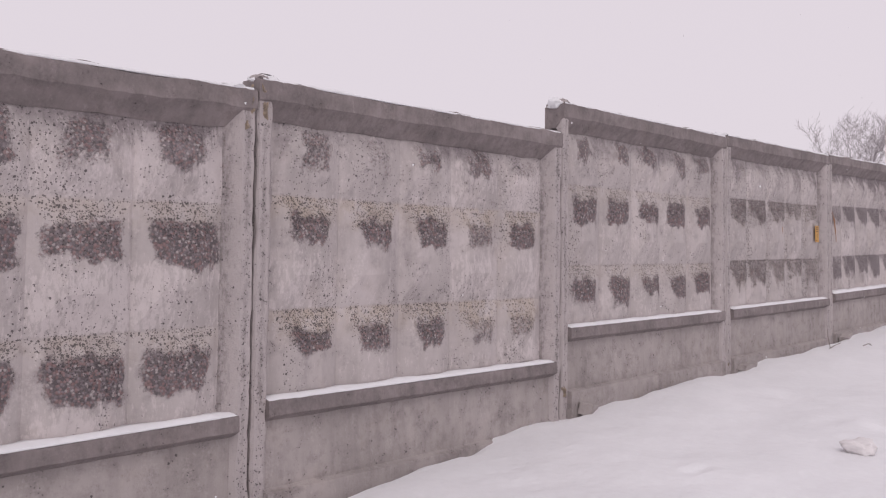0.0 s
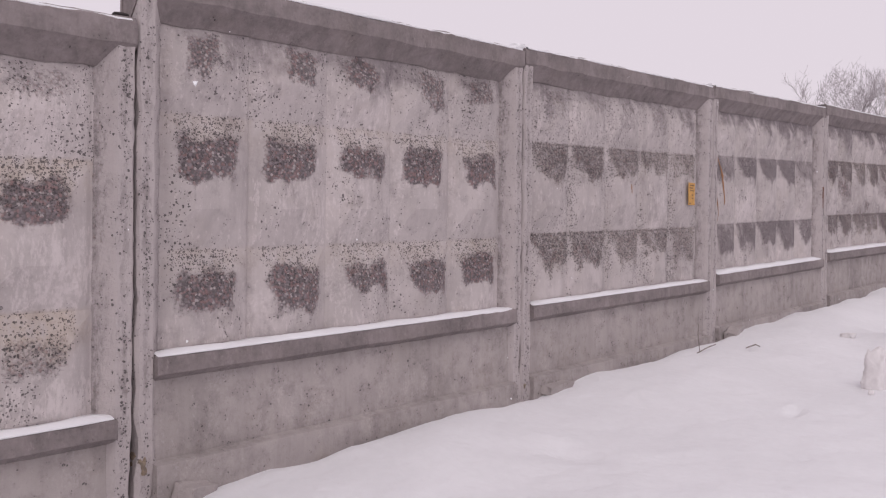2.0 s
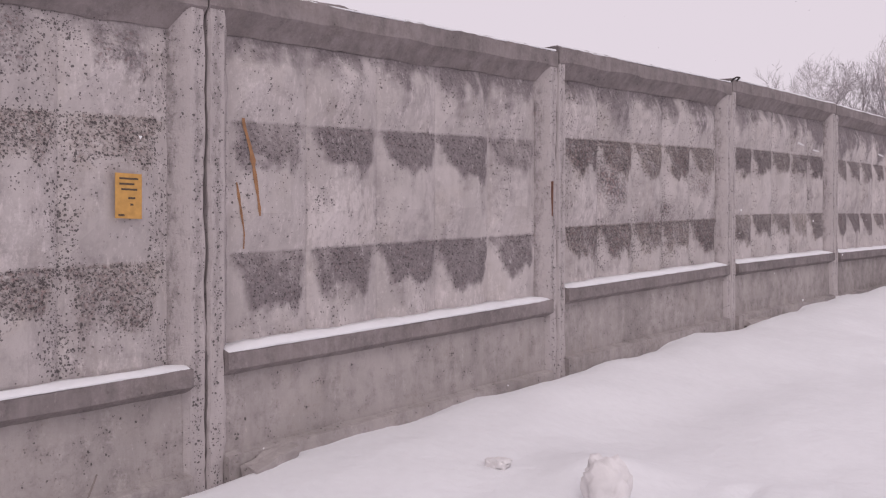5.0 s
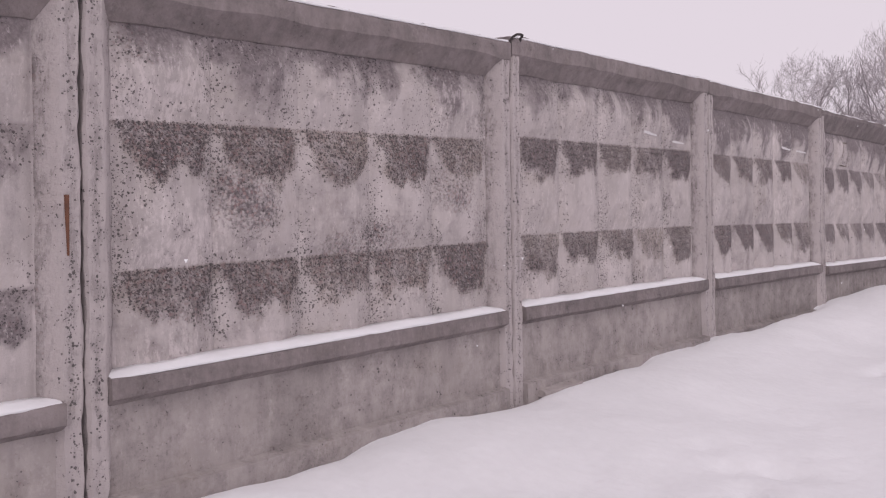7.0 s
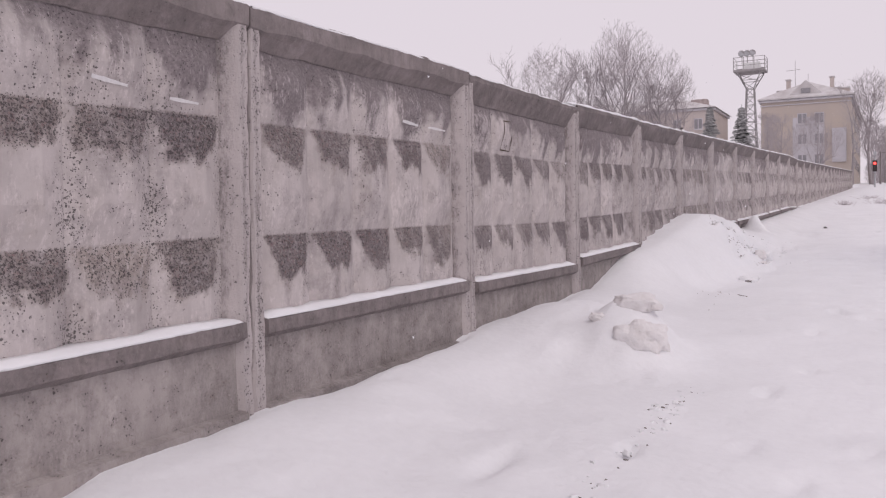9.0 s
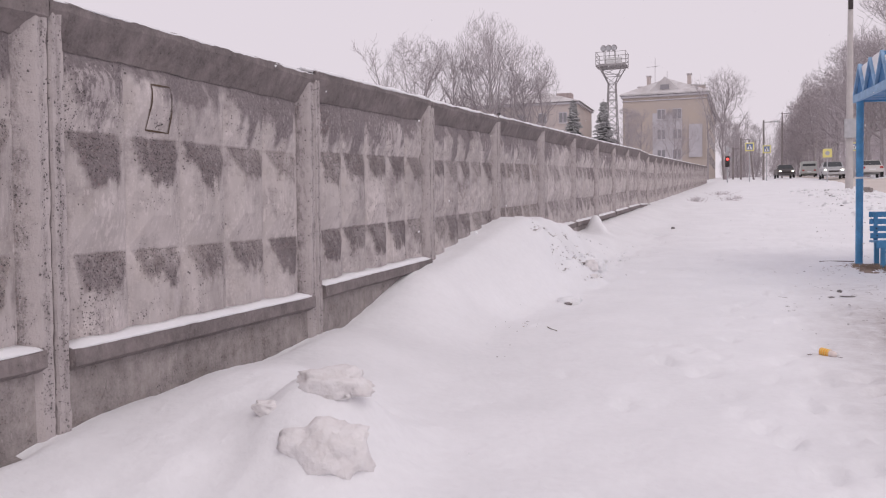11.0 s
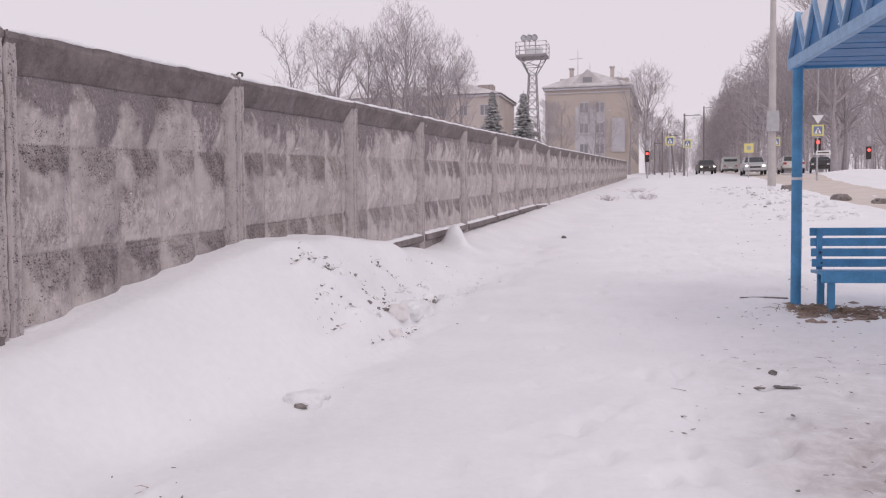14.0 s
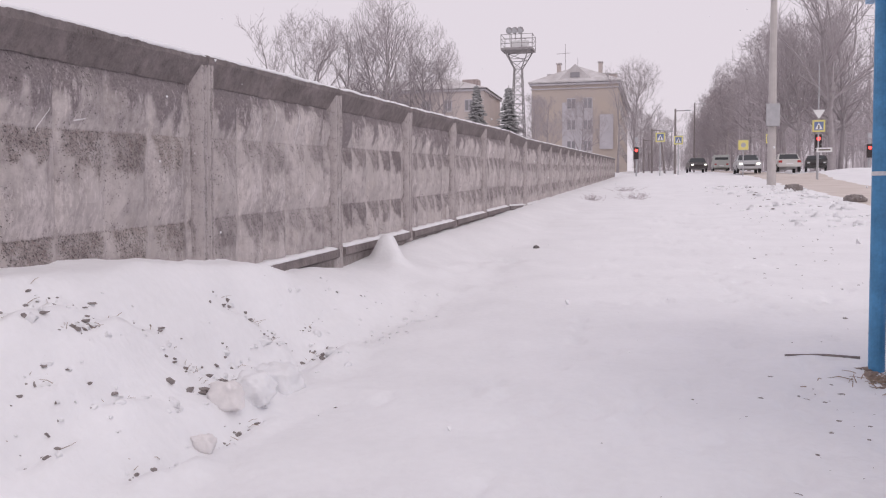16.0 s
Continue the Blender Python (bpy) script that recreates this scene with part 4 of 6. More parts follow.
for _ in range(14):
    spots.append((rs.uniform(0.9, 1.7), rs.uniform(24.5, 29), rs.uniform(0.004, 0.012)))
for _ in range(46):
    y = rs.uniform(17.3, 20.6)
    spots.append((2.06 + rs.gauss(0, 0.05), y, 0.004 + 0.012 * rs.random() ** 2))
    snow_spots.append((2.04 + rs.gauss(0, 0.06), y + 0.02, 0.008 + 0.022 * rs.random() ** 2))
scatter("snow_clods", snow_spots, SNOW, "broken lumps of crusted snow on the bank", "snow", 0.75, 13, True)
scatter("dirt_shade_clods", spots, CLOD, "frozen dirt clods, partly standing for shaded hollows in the snow bank", "dirt", 0.6, 3)
lying_later = [(x + rs.gauss(0, 0.05), y + rs.gauss(0, 0.05)) for x, y, big in BREAKS for _ in range(round(3 * big))]
spots = []
for _ in range(110):
    y = rs.uniform(26, 58)
    spots.append((4.6 + rs.random() * (0.6 + 0.05 * (y - 24)) + 0.055 * (y - 33), y, rs.uniform(0.006, 0.03)))
for _ in range(70):
    y = rs.uniform(50, 70)
    spots.append((7.3 + rs.gauss(0, 0.7) + 0.02 * (y - 50), y, rs.uniform(0.03, 0.10)))
for _ in range(240):
    spots.append((rs.gauss(5.0, 0.5), rs.uniform(25, 33), 0.003 + 0.018 * rs.random() ** 2.5))
for _ in range(16):
    spots.append((4.02 + rs.gauss(0, 0.08), 28.15 + rs.gauss(0, 0.25), 0.004 + 0.014 * rs.random()))
scatter("leaf_litter", spots, CLOD, "dark leaf litter and dirt poking through trodden snow", "litter", 0.28, 9)
snow_spots = [(7.9 + rs.gauss(0, 0.9), rs.uniform(46, 69), 0.05 + 0.15 * rs.random() ** 2) for _ in range(190)]
scatter("verge_clods", snow_spots, SNOW, "broken lumps of shovelled snow on the verge", "snow", 0.6, 17, True)
spots = []
for _ in range(420):
    u, v = rs.uniform(-0.15, 2.1), rs.gauss(-0.5, 0.26)
    p = SHELTER @ Vector((u, v, 0))
    spots.append((p.x, p.y, rs.uniform(0.015, 0.06)))
scatter("bare_earth", spots, EARTH, "bare brown earth and dead grass under the bench", "earth", 0.5, 11)


def chunk(x, y, w, d, h, seed, label, name="ice_chunk", mat=None, lean=0.0, category="ice", sink=0.0):
    """One broken lump, taller than wide, standing in the snow."""
    bm = bmesh.new()
    bmesh.ops.create_icosphere(bm, subdivisions=4, radius=1)
    for v in bm.verts:
        c = v.co.normalized()
        q = 0.95 + 0.34 * noise.noise((c.x * 1.6 + seed, c.y * 1.6, c.z * 1.6)) + 0.22 * abs(noise.noise((c.x * 3.5 + seed, c.y * 3.5, c.z * 3.5))) + 0.09 * noise.noise((c.x * 9, c.y * 9 + seed, c.z * 9)) + 0.05 * noise.noise((c.x * 20, c.y * 20 + seed, c.z * 20))
        sq = [math.copysign(abs(a) ** 0.75, a) for a in c]
        v.co = Vector((sq[0] * w * q + lean * sq[2] * w, sq[1] * d * q, sq[2] * h * q))
    ob = part(name, bm, mat or ICE, None, smooth=True)
    ob.location = (x, y, gz(x, y) + h * 0.45 - sink)
    return tagged(ob, label, category, "lumps of ice and snow along the path")


chunk(1.77, 8.16, 0.09, 0.075, 0.20, 3, "upright block of dirty ice standing in snow", lean=0.15)
chunk(1.60, 10.15, 0.11, 0.10, 0.18, 8, "large rounded block of dirty ice in snow", sink=0.03)
chunk(0.9, 10.2, 0.07, 0.05, 0.03, 18, "small lump of crusted snow", "snow_lump", PACKED, category="snow")
chunk(1.83, 7.9, 0.022, 0.02, 0.022, 21, "small broken ice lump on snow")
chunk(2.2, 8.3, 0.035, 0.03, 0.04, 25, "small broken ice lump on snow")
chunk(2.4, 8.55, 0.025, 0.03, 0.03, 29, "small broken ice lump on snow")
chunk(2.25, 3.3, 0.10, 0.08, 0.06, 31, "low lump of dirty ice on snow")
chunk(1.12, 31.8, 0.17, 0.14, 0.15, 51, "broken block of packed snow on the bank", "snow_lump", SNOW, sink=0.06)
chunk(1.2, 30.9, 0.10, 0.09, 0.09, 55, "broken lump of dirty ice on the bank")
chunk(1.32, 30.4, 0.07, 0.06, 0.05, 58, "broken lump of dirty ice on the bank")
chunk(1.22, 31.2, 0.13, 0.11, 0.10, 61, "broken block of packed snow on the bank", "snow_lump", SNOW, sink=0.04)
# brown clod added in place of the shadow under the snow flap
chunk(1.40, 28.02, 0.05, 0.022, 0.018, 67, "flat brown clod standing for the shaded hollow under a snow flap", "earth_clod", CLOD, category="earth")
chunk(1.50, 21.2, 0.21, 0.16, 0.15, 42, "crumbling block of packed dirty snow", "snow_lump", PACKED, category="snow", sink=0.13)
chunk(1.38, 21.55, 0.20, 0.14, 0.08, 47, "crumbling lump of packed dirty snow", "snow_lump", PACKED, category="snow", sink=0.04)
chunk(1.40, 28.16, 0.15, 0.12, 0.08, 53, "crusted flap of snow on the bank", "snow_lump", SNOW, category="snow", sink=0.045)
chunk(1.08, 21.35, 0.07, 0.06, 0.04, 49, "small lump of packed dirty snow", "snow_lump", PACKED, category="snow", sink=0.01)
chunk(9.6, 55.6, 0.32, 0.26, 0.16, 81, "dark snow dusted clump of frozen earth on the verge", "earth_clod", CLOD, category="earth")
chunk(10.6, 53.5, 0.42, 0.26, 0.14, 84, "dark snow dusted clump of frozen earth on the verge", "earth_clod", CLOD, category="earth")
chunk(8.6, 61.5, 0.30, 0.28, 0.16, 87, "dark snow dusted clump of frozen earth on the verge", "earth_clod", CLOD, category="earth")
chunk(4.62, 29.5, 0.028, 0.025, 0.022, 90, "small dark stone on trodden snow", "stone", DARK_STONE, category="stone")
chunk(4.68, 29.1, 0.095, 0.045, 0.007, 93, "flat dark crumpled rag on trodden snow", "rag", DARK_STONE, category="rag")
chunk(1.64, 41.2, 0.05, 0.06, 0.03, 96, "small dark stone on the path", "stone", DARK_STONE, category="stone")


def rubble(x, y, w, d, h, turn, tip):
    """A broken flat slab of concrete leaning at the fence foot."""
    bm = bmesh.new()
    box(bm, -w, w, -d, d, -h, h, 0.008)
    bmesh.ops.subdivide_edges(bm, edges=bm.edges[:], cuts=3, use_grid_fill=True)
    for v in bm.verts:
        v.co += Vector([0.012 * noise.noise((v.co.x * 18 + i * 7, v.co.y * 18, v.co.z * 18 + x)) for i in range(3)])
    ob = part("concrete_slab", bm, PLINTH)
    ob.matrix_world = Matrix.Translation((x, y, gz(x, y) + h * 0.6)) @ pose(0, 0, 0, tip, 8, turn)
    tagged(ob, "broken grey concrete slab at the fence foot", "rubble", "broken slabs along the fence")


rubble(0.10, 9.32, 0.06, 0.16, 0.035, 12, 14)
rubble(0.09, 15.42, 0.05, 0.2, 0.025, -4, 5)
rubble(0.09, 3.28, 0.06, 0.10, 0.05, 20, -8)
rubble(0.08, 6.35, 0.05, 0.16, 0.03, 4, 4)


DRY_WOOD = material("dry_grey_wood", (0.26, 0.22, 0.205), 0.9, vary=0.3, scale=20)


def twig(points, r, label):
    ob = part("twig", swept(points, r, 5), DRY_WOOD)
    return tagged(ob, label, "twig", "twigs in the snow")


g1 = gz(0.35, 8.4)
twig([(0.3, 8.15, g1 - 0.01), (0.32, 8.3, g1 + 0.03), (0.33, 8.45, g1 + 0.05)], 0.005, "thin dark forked twig in snow")
twig([(0.3, 8.2, g1), (0.24, 8.28, g1 + 0.14), (0.22, 8.33, g1 + 0.23)], 0.004, "thin dark forked twig in snow")
g2 = gz(0.55, 8.7)
twig([(0.55, 8.6, g2 + 0.03), (0.57, 8.75, g2 + 0.05), (0.58, 8.82, g2 + 0.03)], 0.006, "short dark twig lying on snow")
g3 = gz(4.75, 33.4)
twig([(4.66, 33.4, g3 + 0.003), (4.95, 33.45, g3 + 0.009), (5.2, 33.4, g3 + 0.006)], 0.010, "grey branch lying on trodden snow")
g4 = gz(1.6, 26.2)
twig([(1.50, 26.35, g4 + 0.005), (1.57, 26.2, g4 + 0.006), (1.66, 26.08, g4 + 0.002)], 0.005, "short dark stick lying on snow")


STRAW = material("dead_straw", (0.36, 0.275, 0.215), 0.95, vary=0.4, scale=20)


def lying_bits(name, spots, length, r, mat, label, category, seed, lift=0.02):
    """Thin stalks strewn on the ground, joined."""
    rng = random.Random(seed)
    segs = []
    for x, y in spots:
        a, ln = rng.uniform(0, 6.283), length * rng.uniform(0.4, 1.3)
        p = Vector((x, y, gz(x, y) + 0.004))
        q = p + Vector((math.cos(a) * ln, math.sin(a) * ln, rng.uniform(0, lift)))
        h = p.lerp(q, 0.5) + Vector((rng.gauss(0, ln * 0.08), rng.gauss(0, ln * 0.08), rng.uniform(0, lift * 0.3)))
        segs += [(p, h, r, r * 0.9), (h, q, r * 0.9, r * 0.5)]
    v, f = [], []
    ring = [(1, 0), (-0.5, 0.87), (-0.5, -0.87)]
    for a, b, ra, rb in segs:
        ax = (b - a).orthogonal().normalized()
        ay = (b - a).cross(ax).normalized()
        o = len(v)
        v += [tuple(p + ax * (c * w) + ay * (d * w)) for p, w in ((a, ra), (b, rb)) for c, d in ring]
        f += [(o + i, o + (i + 1) % 3, o + 3 + (i + 1) % 3, o + 3 + i) for i in range(3)]
    tagged(mesh_object(name, v, f, mat), label, category, kind="stuff")


lying_bits("litter_twigs", [(rs.gauss(5.0, 0.45), rs.uniform(25.5, 33)) for _ in range(26)], 0.09, 0.0022, DRY_WOOD, "short dark twigs strewn on trodden snow", "twigs", 61)
lying_bits("bank_grass", lying_later, 0.07, 0.002, STRAW, "dead grass stalks in the broken snow crust", "grass", 63, 0.03)
tuft = []
for _ in range(420):
    p = SHELTER @ Vector((rs.gauss(0.3, 0.26), rs.gauss(-0.42, 0.10), 0))
    tuft.append((p.x, p.y))
lying_bits("dead_grass", tuft, 0.13, 0.004, STRAW, "matted dead grass round the bench leg", "grass", 62, 0.06)


def bottle():
    ORANGE = material("orange_label", (0.85, 0.36, 0.03), 0.45, vary=0.1, scale=30)
    STRIPE = material("yellow_stripe", (0.85, 0.68, 0.22), 0.45, vary=0.1, scale=30)
    CLEAR = material("hazy_plastic", (0.75, 0.66, 0.62), 0.25, vary=0.1, scale=20)
    x, y = 4.14, 25.3
    b = thing("plastic_bottle", Matrix.Translation((x, y, gz(x, y) + 0.022)) @ pose(0, 0, 0, 0, 0, -40) @ Matrix.Diagonal((0.62, 0.72, 0.72, 1)), "crushed plastic bottle with an orange striped label on snow", "bottle")
    part("label", rod((-0.10, 0, 0.012), (0.04, 0, 0.0), 0.046, 0.044, 18), ORANGE, b, "orange label")
    for q in range(4):
        cx = -0.085 + q * 0.035
        part("stripe", rod((cx, 0, 0.011 - q * 0.003), (cx + 0.012, 0.0, 0.010 - q * 0.003), 0.0475, 0.0475, 18), STRIPE, b, "yellow stripe")
    body = rod((0.04, 0, 0.0), (0.11, 0, -0.004), 0.043, 0.036, 18)
    tube(body, (0.11, 0, -0.004), (0.15, 0, -0.006), 0.036, 0.014, 18)
    part("body", body, CLEAR, b, "clear plastic body")
    part("cap", rod((0.15, 0, -0.006), (0.168, 0, -0.007), 0.015, 0.015, 12), WHITE_PAINT, b)


bottle()

# ---- street ----
ROAD = material("packed_brown_snow", (0.68, 0.62, 0.585), 0.85, second=(0.54, 0.475, 0.43), scale=0.9, bump=0.3, fine=12)
POLE = material("grey_concrete_pole", (0.50, 0.47, 0.46), 0.85, vary=0.12, scale=3)
GREY_METAL = material("grey_painted_metal", (0.45, 0.45, 0.47), 0.5, 0.2, vary=0.15, scale=5)
DARK_WOOD = material("dark_wooden_pole", (0.25, 0.22, 0.215), 0.9, vary=0.3, scale=6)
# yellow is muted in colour to sit in the haze
SIGN_YELLOW = material("fluorescent_yellow_sign", (0.74, 0.67, 0.24), 0.5, vary=0.06)
SIGN_BLUE = material("blue_sign", (0.17, 0.22, 0.38), 0.5, vary=0.06)
SIGN_WHITE = material("white_sign", (0.78, 0.78, 0.78), 0.5, vary=0.06)
SIGN_RED = material("red_sign", (0.55, 0.06, 0.05), 0.5, vary=0.06)
RED_LAMP = material("red_signal_lamp", (1.0, 0.06, 0.05), 0.3, vary=0.0, bump=0, emit=3.0)
HEAD_LAMP = material("lit_head_lamp", (1.0, 0.95, 0.85), 0.3, vary=0.0, bump=0, emit=2.5)
TAIL_LAMP = material("red_tail_lamp", (0.4, 0.03, 0.03), 0.3, vary=0.05, bump=0)
GLASS = material("dark_car_glass", (0.06, 0.065, 0.07), 0.12, vary=0.05, bump=0)
RUBBER = material("tyre_rubber", (0.03, 0.03, 0.03), 0.9, vary=0.2)


def road(name, x0, x1, y0, y1, label):
    ys = np.linspace(y0, y1, 60) if y1 - y0 < 100 else np.concatenate([np.linspace(y0, 100, 45), np.linspace(104, y1, 15)])
    xs = np.linspace(x0, x1, 10)
    verts, faces = [], []
    for y in ys:
        for i, x in enumerate(xs):
            if i in (0, 9):
                x = x + 0.5 * noise.noise((y * 0.35, x, 0)) + 0.25 * noise.noise((y * 1.3, x, 4))
            sunk = 0.06 if i in (0, 9) else 0.0
            verts.append((x, y, gz(x, y) + 0.03 - sunk + 0.012 * noise.noise((x, y * 0.5, 0))))
    for j in range(59):
        for i in range(9):
            faces.append((j * 10 + i, j * 10 + i + 1, j * 10 + i + 11, j * 10 + i + 10))
    tagged(mesh_object(name, verts, faces, ROAD, smooth=True), label, "road", kind="structure")


road("road", 9.6, 13.4, 30, 260, "street covered with packed brownish snow")
road("road", 13.39, 40, 62, 72, "side street covered with packed brownish snow")


def street_lamp():
    x, y = 8.82, 70.0
    b = gz(x, y) - 0.3
    p = thing("street_lamp", Matrix.Translation((x, y, b)), "tall tapered grey concrete lamp pole with a metal box", "street lamp")
    part("pole", rod((0, 0, 0), (0, 0, 11.4), 0.21, 0.13, 14), POLE, p)
    part("junction_box", boxed(-0.30, 0.30, -0.36, -0.20, 3.1, 4.15, 0.03), GREY_METAL, p, "grey metal box strapped to the pole")
    part("lamp_head", boxed(-0.12, 0.12, -0.25, 0.05, 10.1, 11.0, 0.05), STEEL, p, "dark metal lamp housing")
    arm = swept([(0, 0, 10.9), (0.2, 0, 11.5), (0.7, 0, 12.0), (1.2, 0, 12.1)], 0.04)
    part("arm", arm, STEEL, p)
    for z in (3.3, 3.95):
        part("strap", rod((0, 0, z), (0, 0, z + 0.05), 0.215, 0.215, 14), STEEL, p)


street_lamp()


def cross_sign(parent, x, z, s, y=-0.07):
    plate = part("sign_plate", boxed(x - s / 2, x + s / 2, y - 0.012, y, z - s / 2, z + s / 2, 0.004), SIGN_YELLOW, parent, "fluorescent yellow sign board")
    part("sign_face", boxed(x - s * 0.36, x + s * 0.36, y - 0.02, y - 0.012, z - s * 0.36, z + s * 0.36), SIGN_BLUE, plate, "blue square")
    bm = bmesh.new()
    vs = [bm.verts.new(c) for c in ((x - s * 0.3, y - 0.025, z - s * 0.28), (x + s * 0.3, y - 0.025, z - s * 0.28), (x, y - 0.025, z + s * 0.28), (x - s * 0.3, y - 0.02, z - s * 0.28), (x + s * 0.3, y - 0.02, z - s * 0.28), (x, y - 0.02, z + s * 0.28))]
    for f in ((0, 1, 2), (5, 4, 3), (0, 3, 4, 1), (1, 4, 5, 2), (2, 5, 3, 0)):
        bm.faces.new([vs[c] for c in f])
    part("triangle", bm, SIGN_WHITE, plate, "white triangle")
    part("symbol", boxed(x - s * 0.05, x + s * 0.05, y - 0.03, y - 0.025, z - s * 0.24, z + s * 0.08), INK, plate, "dark symbol bar")


def road_sign(x, y, top, s, label, extra=False, plain=False):
    b = gz(x, y)
    p = thing("road_sign", Matrix.Translation((x, y, b - 0.2)), label, "road sign", "signs at the crossing")
    h = top - b + 0.2
    part("post", rod((0, 0, 0), (0, 0, h + s * 0.6), 0.04, 0.04, 8), GREY_METAL, p)
    if plain:
        part("sign_plate", boxed(-s / 2, s / 2, -0.07, -0.055, h - s / 2, h + s / 2, 0.01), SIGN_YELLOW, p)
        part("symbol", rod((0, -0.075, h), (0, -0.07, h), s * 0.25, s * 0.25, 16), GREY_METAL, p)
        return p
    cross_sign(p, 0, h, s)
    if extra:
        bm = bmesh.new()
        z0 = h + s * 0.6
        vs = [bm.verts.new(c) for c in ((-0.32, -0.07, z0 + 0.5), (0.32, -0.07, z0 + 0.5), (0, -0.07, z0 - 0.02), (-0.32, -0.055, z0 + 0.5), (0.32, -0.055, z0 + 0.5), (0, -0.055, z0 - 0.02))]
        for f in ((0, 2, 1), (5, 3, 4), (0, 1, 4, 3), (1, 2, 5, 4), (2, 0, 3, 5)):
            bm.faces.new([vs[c] for c in f])
        part("give_way_plate", bm, SIGN_WHITE, p, "white triangular plate")
        part("name_plate", boxed(-0.1, 0.72, -0.07, -0.055, h - 1.45, h - 1.2, 0.005), SIGN_WHITE, p, "white street plate")
        part("text_bar", boxed(0.0, 0.62, -0.076, -0.07, h - 1.36, h - 1.29), INK, p)
        part("mast", rod((0, 0.05, h), (0, 0.05, h + 3.6), 0.035, 0.03, 8), GREY_METAL, p)
    return p


road_sign(12.25, 78.5, 6.58, 0.66, "yellow bordered crossing sign with a white plate", extra=True)
road_sign(3.72, 95, 7.45, 0.7, "yellow bordered pedestrian crossing sign on a thin post")
road_sign(5.1, 97, 7.35, 0.66, "yellow bordered pedestrian crossing sign on a thin post")
road_sign(12.0, 98, 7.4, 0.7, "yellow bordered pedestrian crossing sign on a thin post")
road_sign(9.3, 90, 6.4, 0.66, "plain yellow warning sign on a thin post", plain=True)


def traffic_light(x, y, lens_z, label, pole_to=0.0):
    b = gz(x, y)
    p = thing("traffic_light", Matrix.Translation((x, y, b - 0.2)), label, "traffic light", "signals at the crossing")
    h = lens_z - b + 0.2
    part("post", rod((0, 0, 0), (0, 0, h + 0.6 + pole_to), 0.06, 0.05, 8), GREY_METAL, p)
    head = part("signal_head", boxed(-0.17, 0.17, -0.3, -0.06, h - 0.65, h + 0.25, 0.03), STEEL, p, "dark signal housing")
    part("red_lens", rod((0, -0.33, h), (0, -0.29, h), 0.105, 0.105, 16), RED_LAMP, head, "lit red lens")
    for z in (h - 0.22, h - 0.46):
        part("dark_lens", rod((0, -0.32, z), (0, -0.29, z), 0.1, 0.1, 16), STEEL, head)
    part("counter", boxed(-0.13, 0.13, -0.22, -0.06, h + 0.65, h + 1.0, 0.02), GREY_METAL, p, "white framed panel")


traffic_light(1.98, 94, 6.4, "traffic light showing red on a grey post")
traffic_light(12.35, 79.3, 5.92, "traffic light showing red below a crossing sign")
traffic_light(17.3, 90, 6.05, "traffic light showing red by the side street")


def utility_pole(x, y, h, label, lean=0.0):
    b = gz(x, y)
    p = thing("utility_pole", Matrix.Translation((x, y, b - 0.3)), label, "utility pole", "poles along the street")
    part("pole", rod((0, 0, 0), (lean, 0, h), 0.10, 0.07, 8), DARK_WOOD, p)
    part("cross_arm", boxed(lean - 0.1, lean + 0.9, -0.03, 0.03, h - 0.2, h - 0.14, 0.01), DARK_WOOD, p)
    part("lamp_head", boxed(lean + 0.8, lean + 1.2, -0.07, 0.07, h - 0.2, h - 0.1, 0.02), GREY_METAL, p)


utility_pole(4.9, 100, 5.6, "dark wooden utility pole with an arm")
utility_pole(7.5, 130, 8.2, "tall dark utility pole with a street light")
utility_pole(4.2, 112, 4.4, "leaning dark wooden pole", -0.5)
utility_pole(2.9, 118, 4.8, "dark wooden utility pole with an arm")
utility_pole(2.0, 124, 4.0, "dark wooden utility pole with an arm")
for a, b in (((8.82, 70, 14.0), (13.5, 20, 13.5)),):
    pts = [tuple(a[i] + (b[i] - a[i]) * q / 12 - (0.5 * math.sin(math.pi * q / 12) if i == 2 else 0) for i in range(3)) for q in range(13)]
    tagged(part("overhead_wire", swept(pts, 0.008, 4), STEEL), "thin dark overhead wire between street poles", "wire", kind="structure")


